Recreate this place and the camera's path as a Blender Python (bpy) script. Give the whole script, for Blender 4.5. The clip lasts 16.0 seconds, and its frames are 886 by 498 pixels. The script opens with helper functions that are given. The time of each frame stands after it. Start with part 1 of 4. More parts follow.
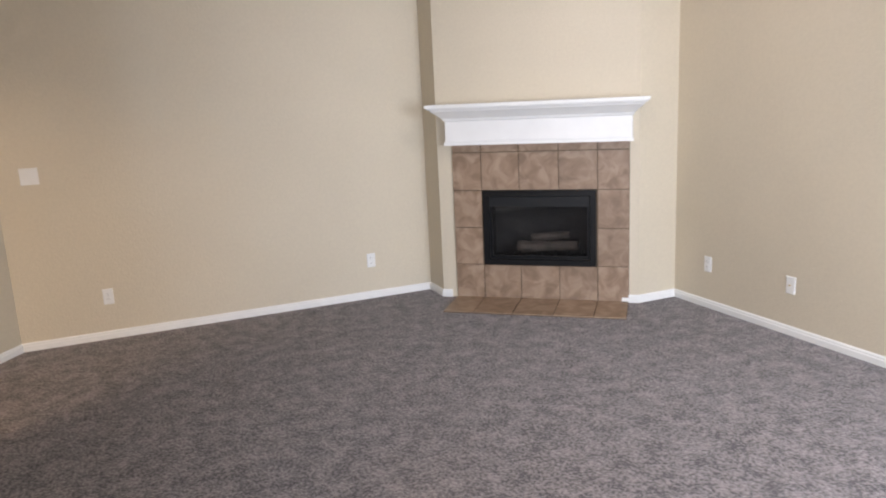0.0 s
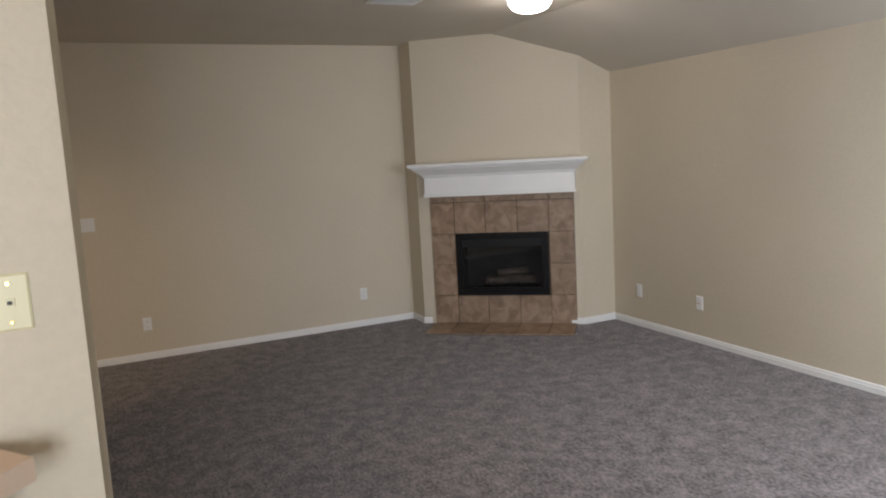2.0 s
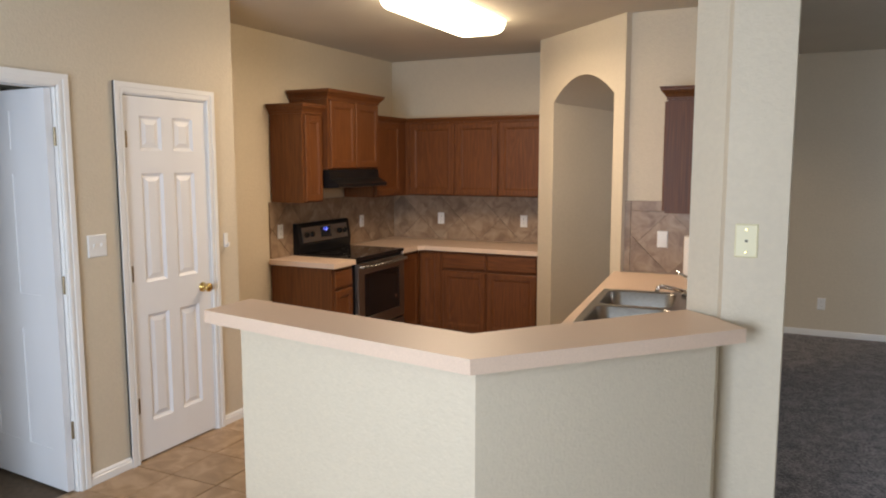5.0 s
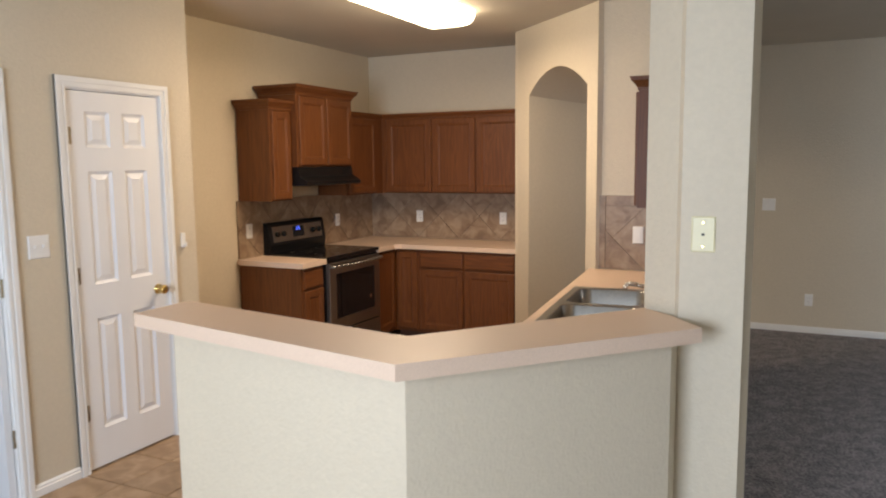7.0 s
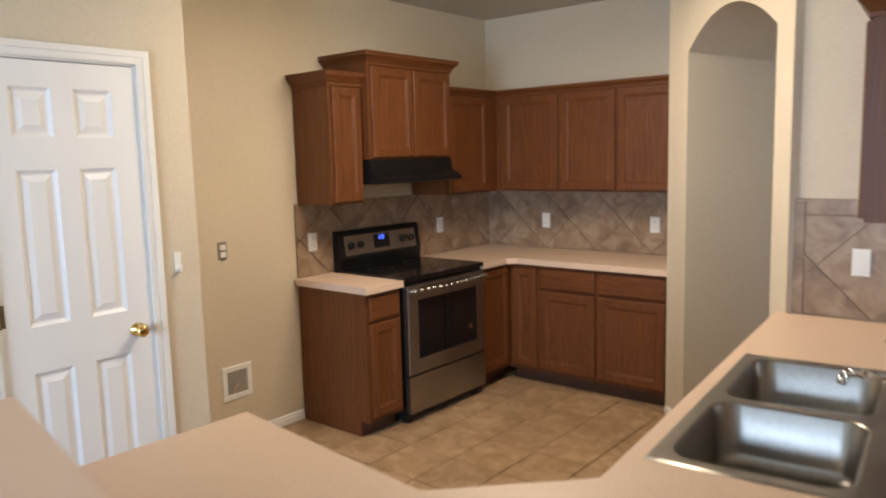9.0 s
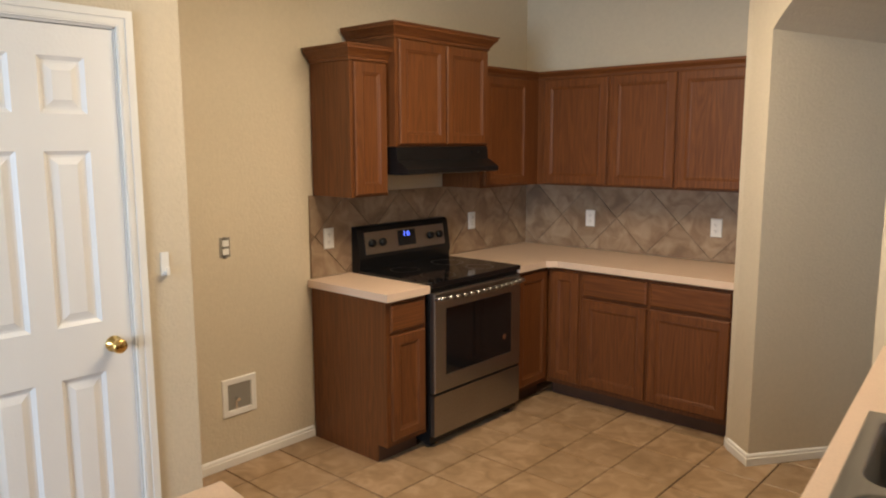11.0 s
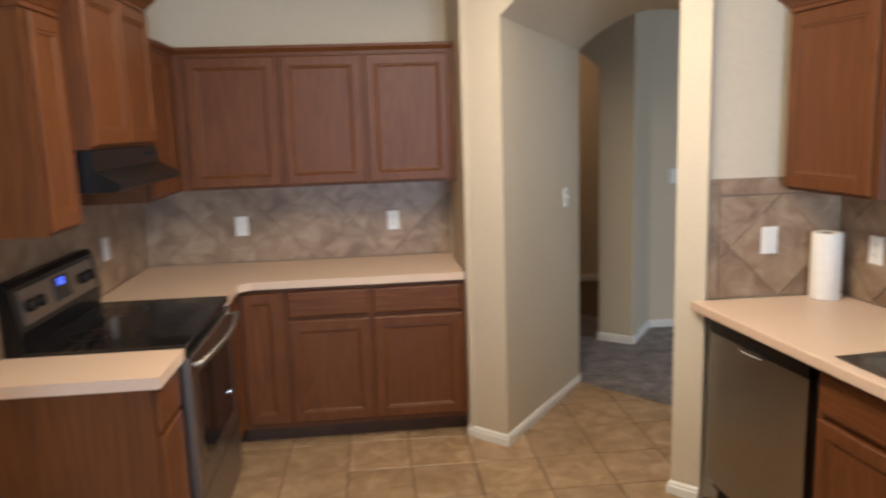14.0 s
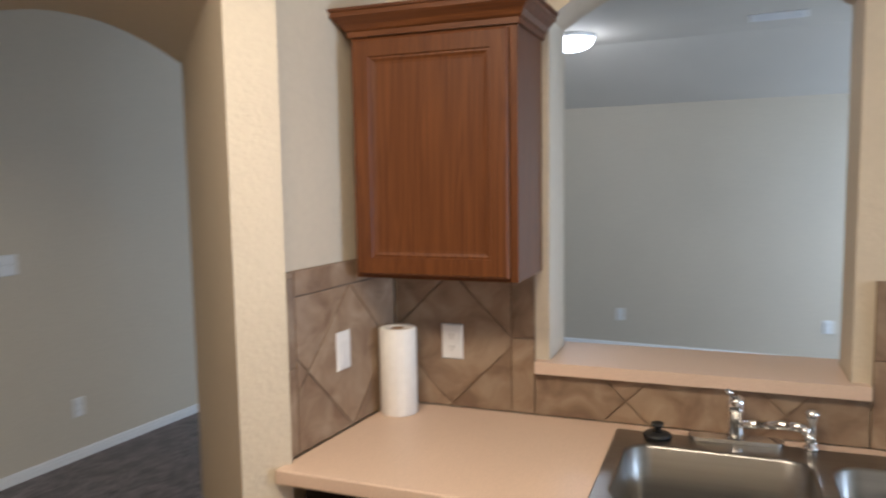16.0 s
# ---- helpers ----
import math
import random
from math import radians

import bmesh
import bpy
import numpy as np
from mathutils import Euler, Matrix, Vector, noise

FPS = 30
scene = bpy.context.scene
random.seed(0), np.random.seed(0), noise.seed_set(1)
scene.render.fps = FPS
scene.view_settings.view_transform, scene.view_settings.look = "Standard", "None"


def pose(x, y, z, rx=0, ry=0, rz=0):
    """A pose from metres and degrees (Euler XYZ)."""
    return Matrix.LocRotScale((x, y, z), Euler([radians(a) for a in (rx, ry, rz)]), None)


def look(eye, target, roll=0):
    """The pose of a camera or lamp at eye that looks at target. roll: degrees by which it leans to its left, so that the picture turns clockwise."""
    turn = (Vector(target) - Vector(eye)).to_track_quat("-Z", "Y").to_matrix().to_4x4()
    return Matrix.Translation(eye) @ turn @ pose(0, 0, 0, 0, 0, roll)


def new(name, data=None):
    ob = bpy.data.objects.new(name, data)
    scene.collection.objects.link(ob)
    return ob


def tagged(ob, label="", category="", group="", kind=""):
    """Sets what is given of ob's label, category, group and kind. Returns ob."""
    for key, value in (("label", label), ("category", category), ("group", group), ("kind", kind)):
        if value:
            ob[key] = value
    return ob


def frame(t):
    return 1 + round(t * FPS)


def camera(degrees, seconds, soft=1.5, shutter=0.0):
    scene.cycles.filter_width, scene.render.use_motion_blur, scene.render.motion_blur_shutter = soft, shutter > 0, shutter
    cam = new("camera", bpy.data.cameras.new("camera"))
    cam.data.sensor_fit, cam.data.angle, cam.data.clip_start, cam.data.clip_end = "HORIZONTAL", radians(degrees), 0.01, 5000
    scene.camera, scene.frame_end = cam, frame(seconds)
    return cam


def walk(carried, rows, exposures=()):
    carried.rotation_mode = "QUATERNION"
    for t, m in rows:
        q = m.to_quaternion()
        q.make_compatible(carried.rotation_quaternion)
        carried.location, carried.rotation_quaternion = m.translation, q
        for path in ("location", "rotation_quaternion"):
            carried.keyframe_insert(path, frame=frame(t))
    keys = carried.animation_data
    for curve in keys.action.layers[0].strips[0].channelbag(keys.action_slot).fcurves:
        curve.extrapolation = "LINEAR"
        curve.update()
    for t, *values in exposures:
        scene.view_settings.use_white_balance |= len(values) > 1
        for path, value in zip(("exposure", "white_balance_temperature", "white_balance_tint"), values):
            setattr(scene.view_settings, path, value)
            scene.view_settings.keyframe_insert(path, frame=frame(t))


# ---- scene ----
cam = camera(62.4, 16.0, soft=2.0, shutter=0.5)
PATH = [
    (0, (0.431, 0.189, 1.645), (1.188, 1.993, 1.231), -2.7),
    (0.5, (0.332, -0.092, 1.669), (1.109, 1.716, 1.311), -2.9),
    (1, (0.18, -0.29, 1.643), (0.837, 1.585, 1.411), -3.1),
    (1.5, (0.032, -0.624, 1.645), (0.758, 1.226, 1.42), -4.3),
    (2, (-0.048, -0.937, 1.668), (0.774, 0.868, 1.406), -3.2),
    (2.5, (0.059, -1.362, 1.671), (0.488, 0.575, 1.422), -0.3),
    (3, (0.014, -1.489, 1.673), (0.145, 0.483, 1.371), -0.3),
    (3.5, (-0.091, -1.701, 1.694), (-0.331, 0.265, 1.422), -2.2),
    (4, (-0.185, -1.916, 1.692), (-0.718, -0.005, 1.436), -1.9),
    (4.5, (-0.178, -2.033, 1.691), (-0.945, -0.202, 1.45), -0.4),
    (4.7, (-0.15, -2.046, 1.689), (-1.002, -0.252, 1.453), 0.3),
    (6.8, (0.046, -1.914, 1.643), (-0.837, -0.134, 1.417), -0.6),
    (7, (0.031, -1.807, 1.655), (-0.835, -0.019, 1.421), -0.6),
    (7.5, (-0.032, -1.456, 1.649), (-0.932, 0.316, 1.426), -0.6),
    (8, (-0.096, -1.019, 1.636), (-1.185, 0.641, 1.392), 0.1),
    (8.5, (-0.206, -0.621, 1.628), (-1.407, 0.956, 1.361), -1.3),
    (9, (-0.34, -0.224, 1.64), (-1.61, 1.301, 1.39), -1.5),
    (9.2, (-0.365, -0.064, 1.626), (-1.686, 1.418, 1.387), -0.9),
    (11.3, (-0.844, 0.179, 1.655), (-2.151, 1.663, 1.356), 0.1),
    (11.5, (-0.938, 0.106, 1.631), (-2.181, 1.642, 1.32), -0.7),
    (12, (-1.297, 0.064, 1.599), (-2.371, 1.715, 1.246), -0.6),
    (12.5, (-1.645, -0.003, 1.655), (-2.528, 1.759, 1.312), -0.5),
    (13, (-2.061, -0.053, 1.71), (-2.655, 1.821, 1.34), -2.5),
    (13.5, (-2.334, 0.098, 1.678), (-2.591, 2.05, 1.323), -3.1),
    (14, (-2.578, 0.308, 1.681), (-2.4, 2.271, 1.346), -1.9),
    (14.5, (-2.722, 0.62, 1.679), (-2.002, 2.459, 1.365), -1.7),
    (15, (-2.667, 1.084, 1.683), (-1.609, 2.759, 1.412), -1.3),
    (15.5, (-2.686, 1.518, 1.698), (-1.284, 2.922, 1.444), -0.4),
    (16, (-2.732, 1.996, 1.664), (-0.943, 2.87, 1.471), -0.9),
]
EXPOSURES = [(0, 0.55, 6700, 21), (0.5, 0.28, 6750, 21), (1, 0.0, 6800, 21), (1.5, -0.4, 6900, 20), (2, -0.48, 7000, 19), (2.6, -0.55, 7000, 20), (3.4, -0.5, 6800, 19), (4.5, -0.5, 6350, 16), (7, -0.4, 6350, 16), (8, -0.38, 6150, 14),
             (9, -0.25, 5800, 12), (11.5, -0.3, 6300, 11), (13, -0.27, 6350, 11), (14.5, -0.12, 5350, 11), (16, -0.4, 5500, 13)]
walk(cam, [(t, look(eye, target, roll)) for t, eye, target, roll in PATH], EXPOSURES)

# ---- light ----
world = bpy.data.worlds.new("world")
scene.world = world
world.use_nodes = True
wn = world.node_tree.nodes
sky = wn.new("ShaderNodeTexSky")
sky.sky_type = "NISHITA"
sky.sun_disc = False
sky.sun_elevation, sky.sun_rotation = radians(48), radians(20)
world.node_tree.links.new(sky.outputs[0], wn["Background"].inputs[0])
wn["Background"].inputs[1].default_value = 0.1


def lamp(name, kind, m, power, colour, size=None, size_y=None, angle=None):
    data = bpy.data.lights.new(name, kind)
    data.energy, data.color = power, colour
    if kind == "AREA":
        data.shape = "RECTANGLE"
        data.size, data.size_y = size, size_y or size
    elif kind == "SUN":
        data.angle = angle
    else:
        data.shadow_soft_size = size
    ob = new(name, data)
    ob.matrix_world = m
    return ob


lamp("sun", "SUN", look((0, 30, 30), (0, 0, 0)), 1.0, (1.0, 0.95, 0.88), angle=radians(10))
DAY = (0.72, 0.86, 1.0)
WARM = (1.0, 0.77, 0.52)
lamp("window_light_nook", "AREA", look((-1.4, -3.55, 1.45), (-1.75, 0, 1.0)), 220, DAY, 1.8, 1.5)
lamp("window_light_living", "AREA", look((3.0, -0.34, 1.4), (4.0, 1.6, 0.0)), 138, DAY, 2.1, 1.8)
lamp("kitchen_lamp", "AREA", look((-2.28, 2.55, 2.55), (-2.28, 2.55, 0)), 44, WARM, 0.4, 1.2)
lamp("living_lamp", "POINT", pose(2.78, 3.58, 2.5), 5, (1.0, 0.93, 0.84), 0.14)
lamp("hall_lamp", "POINT", pose(-1.15, 7.0, 2.3), 10, (1.0, 0.62, 0.33), 0.1)


# ---- materials ----
def material(name, colour, rough=0.6, metal=0.0, spots=(), bump=None, coat=0.0, spec=0.5):
    """spots: (scale, amount, (sx, sy, sz)) lightness noise; bump: (scale, height, detail)."""
    m = bpy.data.materials.new(name)
    m.use_nodes = True
    nt = m.node_tree
    b = nt.nodes["Principled BSDF"]
    b.inputs["Base Color"].default_value = (*colour, 1)
    b.inputs["Roughness"].default_value = rough
    b.inputs["Metallic"].default_value = metal
    b.inputs["Coat Weight"].default_value = coat
    b.inputs["Specular IOR Level"].default_value = spec
    tc = nt.nodes.new("ShaderNodeTexCoord")
    last = None
    for scale, amount, stretch in spots:
        mp = nt.nodes.new("ShaderNodeMapping")
        mp.inputs["Scale"].default_value = stretch
        nt.links.new(tc.outputs["Object"], mp.inputs[0])
        nz = nt.nodes.new("ShaderNodeTexNoise")
        nz.inputs["Scale"].default_value = scale
        nz.inputs["Detail"].default_value = 6
        nt.links.new(mp.outputs[0], nz.inputs["Vector"])
        ramp = nt.nodes.new("ShaderNodeMapRange")
        ramp.inputs[1].default_value, ramp.inputs[2].default_value = 0.3, 0.7
        ramp.inputs[3].default_value, ramp.inputs[4].default_value = 1 - amount, 1 + amount
        nt.links.new(nz.outputs[0], ramp.inputs[0])
        mul = nt.nodes.new("ShaderNodeVectorMath")
        mul.operation = "SCALE"
        if last is None:
            mul.inputs[0].default_value = colour
        else:
            nt.links.new(last, mul.inputs[0])
        nt.links.new(ramp.outputs[0], mul.inputs["Scale"])
        last = mul.outputs[0]
    if last is not None:
        nt.links.new(last, b.inputs["Base Color"])
    if bump:
        nz = nt.nodes.new("ShaderNodeTexNoise")
        nz.inputs["Scale"].default_value = bump[0]
        nz.inputs["Detail"].default_value = bump[2]
        nt.links.new(tc.outputs["Object"], nz.inputs["Vector"])
        bp = nt.nodes.new("ShaderNodeBump")
        bp.inputs["Strength"].default_value = 1.0
        bp.inputs["Distance"].default_value = bump[1]
        nt.links.new(nz.outputs[0], bp.inputs["Height"])
        nt.links.new(bp.outputs[0], b.inputs["Normal"])
    return m


def wood(name, light, dark, along=(9, 9, 0.7)):
    m = bpy.data.materials.new(name)
    m.use_nodes = True
    nt = m.node_tree
    b = nt.nodes["Principled BSDF"]
    tc = nt.nodes.new("ShaderNodeTexCoord")
    info = nt.nodes.new("ShaderNodeObjectInfo")
    add = nt.nodes.new("ShaderNodeVectorMath")
    add.operation = "MULTIPLY_ADD"
    cmb = nt.nodes.new("ShaderNodeCombineXYZ")
    for i in range(3):
        nt.links.new(info.outputs["Random"], cmb.inputs[i])
    nt.links.new(cmb.outputs[0], add.inputs[0])
    add.inputs[1].default_value = (7.3, 3.1, 5.7)
    nt.links.new(tc.outputs["Object"], add.inputs[2])
    mp = nt.nodes.new("ShaderNodeMapping")
    mp.inputs["Scale"].default_value = along
    nt.links.new(add.outputs[0], mp.inputs[0])
    wv = nt.nodes.new("ShaderNodeTexNoise")
    wv.inputs["Scale"].default_value = 0.9
    wv.inputs["Detail"].default_value = 2.0
    wv.inputs["Distortion"].default_value = 1.6
    nt.links.new(mp.outputs[0], wv.inputs["Vector"])
    bands = nt.nodes.new("ShaderNodeMath")
    bands.operation = "PINGPONG"
    bands.inputs[1].default_value = 0.055
    nt.links.new(wv.outputs[0], bands.inputs[0])
    lines = nt.nodes.new("ShaderNodeMath")
    lines.operation = "MULTIPLY"
    lines.inputs[1].default_value = 18.0
    nt.links.new(bands.outputs[0], lines.inputs[0])
    mp2 = nt.nodes.new("ShaderNodeMapping")
    mp2.inputs["Scale"].default_value = tuple(a * 22 if a > 2 else a * 4 for a in along)
    nt.links.new(add.outputs[0], mp2.inputs[0])
    nz = nt.nodes.new("ShaderNodeTexNoise")
    nz.inputs["Scale"].default_value = 1.0
    nz.inputs["Detail"].default_value = 4
    nt.links.new(mp2.outputs[0], nz.inputs["Vector"])
    mixv = nt.nodes.new("ShaderNodeMath")
    mixv.operation = "MULTIPLY_ADD"
    nt.links.new(lines.outputs[0], mixv.inputs[0])
    mixv.inputs[1].default_value = 0.17
    half = nt.nodes.new("ShaderNodeMath")
    half.operation = "MULTIPLY"
    half.inputs[1].default_value = 0.62
    nt.links.new(nz.outputs[0], half.inputs[0])
    nt.links.new(half.outputs[0], mixv.inputs[2])
    cr = nt.nodes.new("ShaderNodeValToRGB")
    cr.color_ramp.elements[0].position, cr.color_ramp.elements[0].color = 0.22, (*dark, 1)
    cr.color_ramp.elements[1].position, cr.color_ramp.elements[1].color = 0.66, (*light, 1)
    nt.links.new(mixv.outputs[0], cr.inputs[0])
    nt.links.new(cr.outputs[0], b.inputs["Base Color"])
    b.inputs["Roughness"].default_value = 0.45
    b.inputs["Specular IOR Level"].default_value = 0.32
    bp = nt.nodes.new("ShaderNodeBump")
    bp.inputs["Distance"].default_value = 0.0006
    nt.links.new(nz.outputs[0], bp.inputs["Height"])
    nt.links.new(bp.outputs[0], b.inputs["Normal"])
    return m


def stone_tile(name, a, b_, c, rough=0.4):
    """Mottled ceramic tile, each piece a little different."""
    m = bpy.data.materials.new(name)
    m.use_nodes = True
    nt = m.node_tree
    b = nt.nodes["Principled BSDF"]
    tc = nt.nodes.new("ShaderNodeTexCoord")
    info = nt.nodes.new("ShaderNodeObjectInfo")
    add = nt.nodes.new("ShaderNodeVectorMath")
    add.operation = "ADD"
    sc = nt.nodes.new("ShaderNodeVectorMath")
    sc.operation = "SCALE"
    sc.inputs[0].default_value = (31, 17, 23)
    nt.links.new(info.outputs["Random"], sc.inputs["Scale"])
    nt.links.new(tc.outputs["Object"], add.inputs[0])
    nt.links.new(sc.outputs[0], add.inputs[1])
    n1 = nt.nodes.new("ShaderNodeTexNoise")
    n1.inputs["Scale"].default_value, n1.inputs["Detail"].default_value, n1.inputs["Distortion"].default_value = 9, 7, 0.8
    nt.links.new(add.outputs[0], n1.inputs["Vector"])
    cr = nt.nodes.new("ShaderNodeValToRGB")
    e = cr.color_ramp.elements
    e[0].position, e[0].color = 0.34, (*a, 1)
    e[1].position, e[1].color = 0.68, (*c, 1)
    mid = e.new(0.5)
    mid.color = (*b_, 1)
    nt.links.new(n1.outputs[0], cr.inputs[0])
    vary = nt.nodes.new("ShaderNodeMapRange")
    vary.inputs[3].default_value, vary.inputs[4].default_value = 0.9, 1.1
    nt.links.new(info.outputs["Random"], vary.inputs[0])
    mul = nt.nodes.new("ShaderNodeVectorMath")
    mul.operation = "SCALE"
    nt.links.new(cr.outputs[0], mul.inputs[0])
    nt.links.new(vary.outputs[0], mul.inputs["Scale"])
    nt.links.new(mul.outputs[0], b.inputs["Base Color"])
    b.inputs["Roughness"].default_value = rough
    bp = nt.nodes.new("ShaderNodeBump")
    bp.inputs["Distance"].default_value = 0.0015
    nt.links.new(n1.outputs[0], bp.inputs["Height"])
    nt.links.new(bp.outputs[0], b.inputs["Normal"])
    return m


def glowing(name, colour, strength):
    m = material(name, (0.8, 0.8, 0.8))
    b = m.node_tree.nodes["Principled BSDF"]
    b.inputs["Emission Color"].default_value = (*colour, 1)
    b.inputs["Emission Strength"].default_value = strength
    return m


WALL = material("wall_paint", (0.60, 0.525, 0.40), 0.62, spots=[(1.2, 0.03, (1, 1, 1)), (45, 0.025, (1, 1, 1))], bump=(75, 0.0022, 3))
CEIL = material("ceiling_paint", (0.60, 0.555, 0.47), 0.85, spots=[(2, 0.03, (1, 1, 1))], bump=(60, 0.003, 3))
WHITE = material("white_trim_paint", (0.80, 0.79, 0.76), 0.35, spots=[(6, 0.025, (1, 1, 1))], bump=(30, 0.0004, 3))
DOORW = material("white_door_paint", (0.80, 0.80, 0.80), 0.4, spots=[(5, 0.02, (1, 1, 0.3))], bump=(90, 0.0005, 3))
PLATE = material("white_plastic", (0.78, 0.77, 0.74), 0.35, spots=[(20, 0.02, (1, 1, 1))])
IVORY = material("ivory_plastic", (0.72, 0.66, 0.42), 0.4, spots=[(20, 0.03, (1, 1, 1))])
# near-black that paints the shade of small openings: slots, jack hole, vent
SLOT = material("opening_shade_black", (0.03, 0.03, 0.03), 0.6)
OAK = wood("stained_oak", (0.182, 0.063, 0.0165), (0.085, 0.0275, 0.0075))
OAKH = wood("stained_oak_crosswise", (0.182, 0.063, 0.0165), (0.085, 0.0275, 0.0075), (0.7, 9, 9))
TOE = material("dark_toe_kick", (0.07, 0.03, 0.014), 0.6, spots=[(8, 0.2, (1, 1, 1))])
LAMI = material("beige_laminate", (0.66, 0.50, 0.38), 0.42, spots=[(260, 0.07, (1, 1, 1)), (3, 0.02, (1, 1, 1))], bump=(300, 0.0002, 2))
STEEL = material("brushed_steel", (0.33, 0.32, 0.30), 0.30, 1.0, spots=[(60, 0.06, (1, 0.03, 1)), (3, 0.05, (1, 1, 1))], bump=(200, 0.0001, 2))
DSTEEL = material("slate_steel", (0.33, 0.30, 0.27), 0.36, 1.0, spots=[(80, 0.06, (1, 0.03, 1)), (4, 0.06, (1, 1, 1))])
CHROME = material("chrome", (0.80, 0.80, 0.80), 0.1, 1.0, spots=[(9, 0.04, (1, 1, 1))])
BRASS = material("polished_brass", (0.78, 0.55, 0.20), 0.18, 1.0, spots=[(15, 0.08, (1, 1, 1))])
BRONZE = material("aged_hinge_metal", (0.30, 0.24, 0.15), 0.4, 1.0, spots=[(15, 0.1, (1, 1, 1))])
BLACK = material("black_enamel", (0.007, 0.007, 0.0075), 0.3, spots=[(20, 0.2, (1, 1, 1))], spec=0.3)
MATBLK = material("matt_black_metal", (0.009, 0.009, 0.009), 0.5, spots=[(20, 0.2, (1, 1, 1))], spec=0.3)
GLASSB = material("black_ceramic_glass", (0.008, 0.008, 0.009), 0.06, spots=[(10, 0.2, (1, 1, 1))])
SOOT = material("sooty_firebrick", (0.05, 0.045, 0.04), 0.9, spots=[(10, 0.4, (1, 1, 1))], bump=(25, 0.006, 4))
LOG = material("charred_log", (0.16, 0.12, 0.09), 0.9, spots=[(14, 0.45, (1, 1, 1))], bump=(30, 0.01, 4))
PAPER = material("white_paper", (0.82, 0.80, 0.76), 0.9, spots=[(40, 0.03, (1, 1, 1))], bump=(120, 0.0012, 2))
RUBBER = material("black_rubber", (0.015, 0.015, 0.015), 0.55)
CARD = material("brown_cardboard", (0.3, 0.2, 0.12), 0.9)
GROUT = material("brown_grout", (0.11, 0.075, 0.045), 0.9, spots=[(30, 0.2, (1, 1, 1))], bump=(120, 0.001, 3))
GROUTW = material("backsplash_grout", (0.24, 0.17, 0.11), 0.9, spots=[(30, 0.15, (1, 1, 1))])
FTILE = stone_tile("floor_tile", (0.27, 0.175, 0.095), (0.345, 0.23, 0.13), (0.43, 0.30, 0.185), 0.38)
BTILE = stone_tile("backsplash_tile", (0.195, 0.125, 0.078), (0.275, 0.19, 0.122), (0.36, 0.27, 0.185), 0.42)
FPTILE = stone_tile("fireplace_tile", (0.21, 0.135, 0.085), (0.285, 0.19, 0.125), (0.36, 0.255, 0.175), 0.45)
DISPLAY = glowing("blue_display", (0.02, 0.10, 1.0), 4.0)
GLOWK = glowing("warm_lit_diffuser", (1.0, 0.80, 0.50), 13.0)
GLOWL = glowing("lit_glass_dome", (0.95, 0.97, 1.0), 14.0)
# flat grey-brown that stands in for the shade inside wall boxes
HOLESHADE = material("painted_recess_shade", (0.26, 0.24, 0.21), 0.8)
GRASS = material("lawn", (0.06, 0.10, 0.03), 0.9, spots=[(2, 0.3, (1, 1, 1))])


def carpet_material():
    m = bpy.data.materials.new("carpet_pile")
    m.use_nodes = True
    nt = m.node_tree
    b = nt.nodes["Principled BSDF"]
    tc = nt.nodes.new("ShaderNodeTexCoord")
    fine = nt.nodes.new("ShaderNodeTexNoise")
    fine.inputs["Scale"].default_value, fine.inputs["Detail"].default_value = 70, 6
    big = nt.nodes.new("ShaderNodeTexNoise")
    big.inputs["Scale"].default_value, big.inputs["Detail"].default_value, big.inputs["Distortion"].default_value = 9.0, 6, 0.3
    for n in (fine, big):
        nt.links.new(tc.outputs["Object"], n.inputs["Vector"])
    add = nt.nodes.new("ShaderNodeMath")
    add.operation = "MULTIPLY_ADD"
    add.inputs[1].default_value = 0.68
    half = nt.nodes.new("ShaderNodeMath")
    half.operation = "MULTIPLY"
    half.inputs[1].default_value = 0.32
    nt.links.new(big.outputs[0], half.inputs[0])
    nt.links.new(fine.outputs[0], add.inputs[0])
    nt.links.new(half.outputs[0], add.inputs[2])
    cr = nt.nodes.new("ShaderNodeValToRGB")
    cr.color_ramp.elements[0].position, cr.color_ramp.elements[0].color = 0.41, (0.052, 0.042, 0.040, 1)
    cr.color_ramp.elements[1].position, cr.color_ramp.elements[1].color = 0.60, (0.245, 0.205, 0.198, 1)
    nt.links.new(add.outputs[0], cr.inputs[0])
    nt.links.new(cr.outputs[0], b.inputs["Base Color"])
    b.inputs["Roughness"].default_value = 0.95
    b.inputs["Specular IOR Level"].default_value = 0.1
    b.inputs["Sheen Weight"].default_value = 0.25
    bp = nt.nodes.new("ShaderNodeBump")
    bp.inputs["Distance"].default_value = 0.012
    nt.links.new(add.outputs[0], bp.inputs["Height"])
    nt.links.new(bp.outputs[0], b.inputs["Normal"])
    return m


CARPET = carpet_material()


# ---- mesh helpers ----
def finish(name, bm, mat, parent=None, m=None, bevel=0.0, smooth=False, segs=2):
    if bevel:
        bmesh.ops.bevel(bm, geom=[e for e in bm.edges if len(e.link_faces) == 2 and e.calc_face_angle(0) > 0.5], offset=bevel, segments=segs, profile=0.5, affect="EDGES", clamp_overlap=True)
    bmesh.ops.recalc_face_normals(bm, faces=bm.faces)
    me = bpy.data.meshes.new(name)
    bm.to_mesh(me)
    bm.free()
    for x in (mat if isinstance(mat, (list, tuple)) else [mat]):
        me.materials.append(x)
    if smooth:
        for p in me.polygons:
            p.use_smooth = True
    ob = new(name, me)
    if parent:
        ob.parent = parent
    if m:
        ob.matrix_basis = m
    return ob


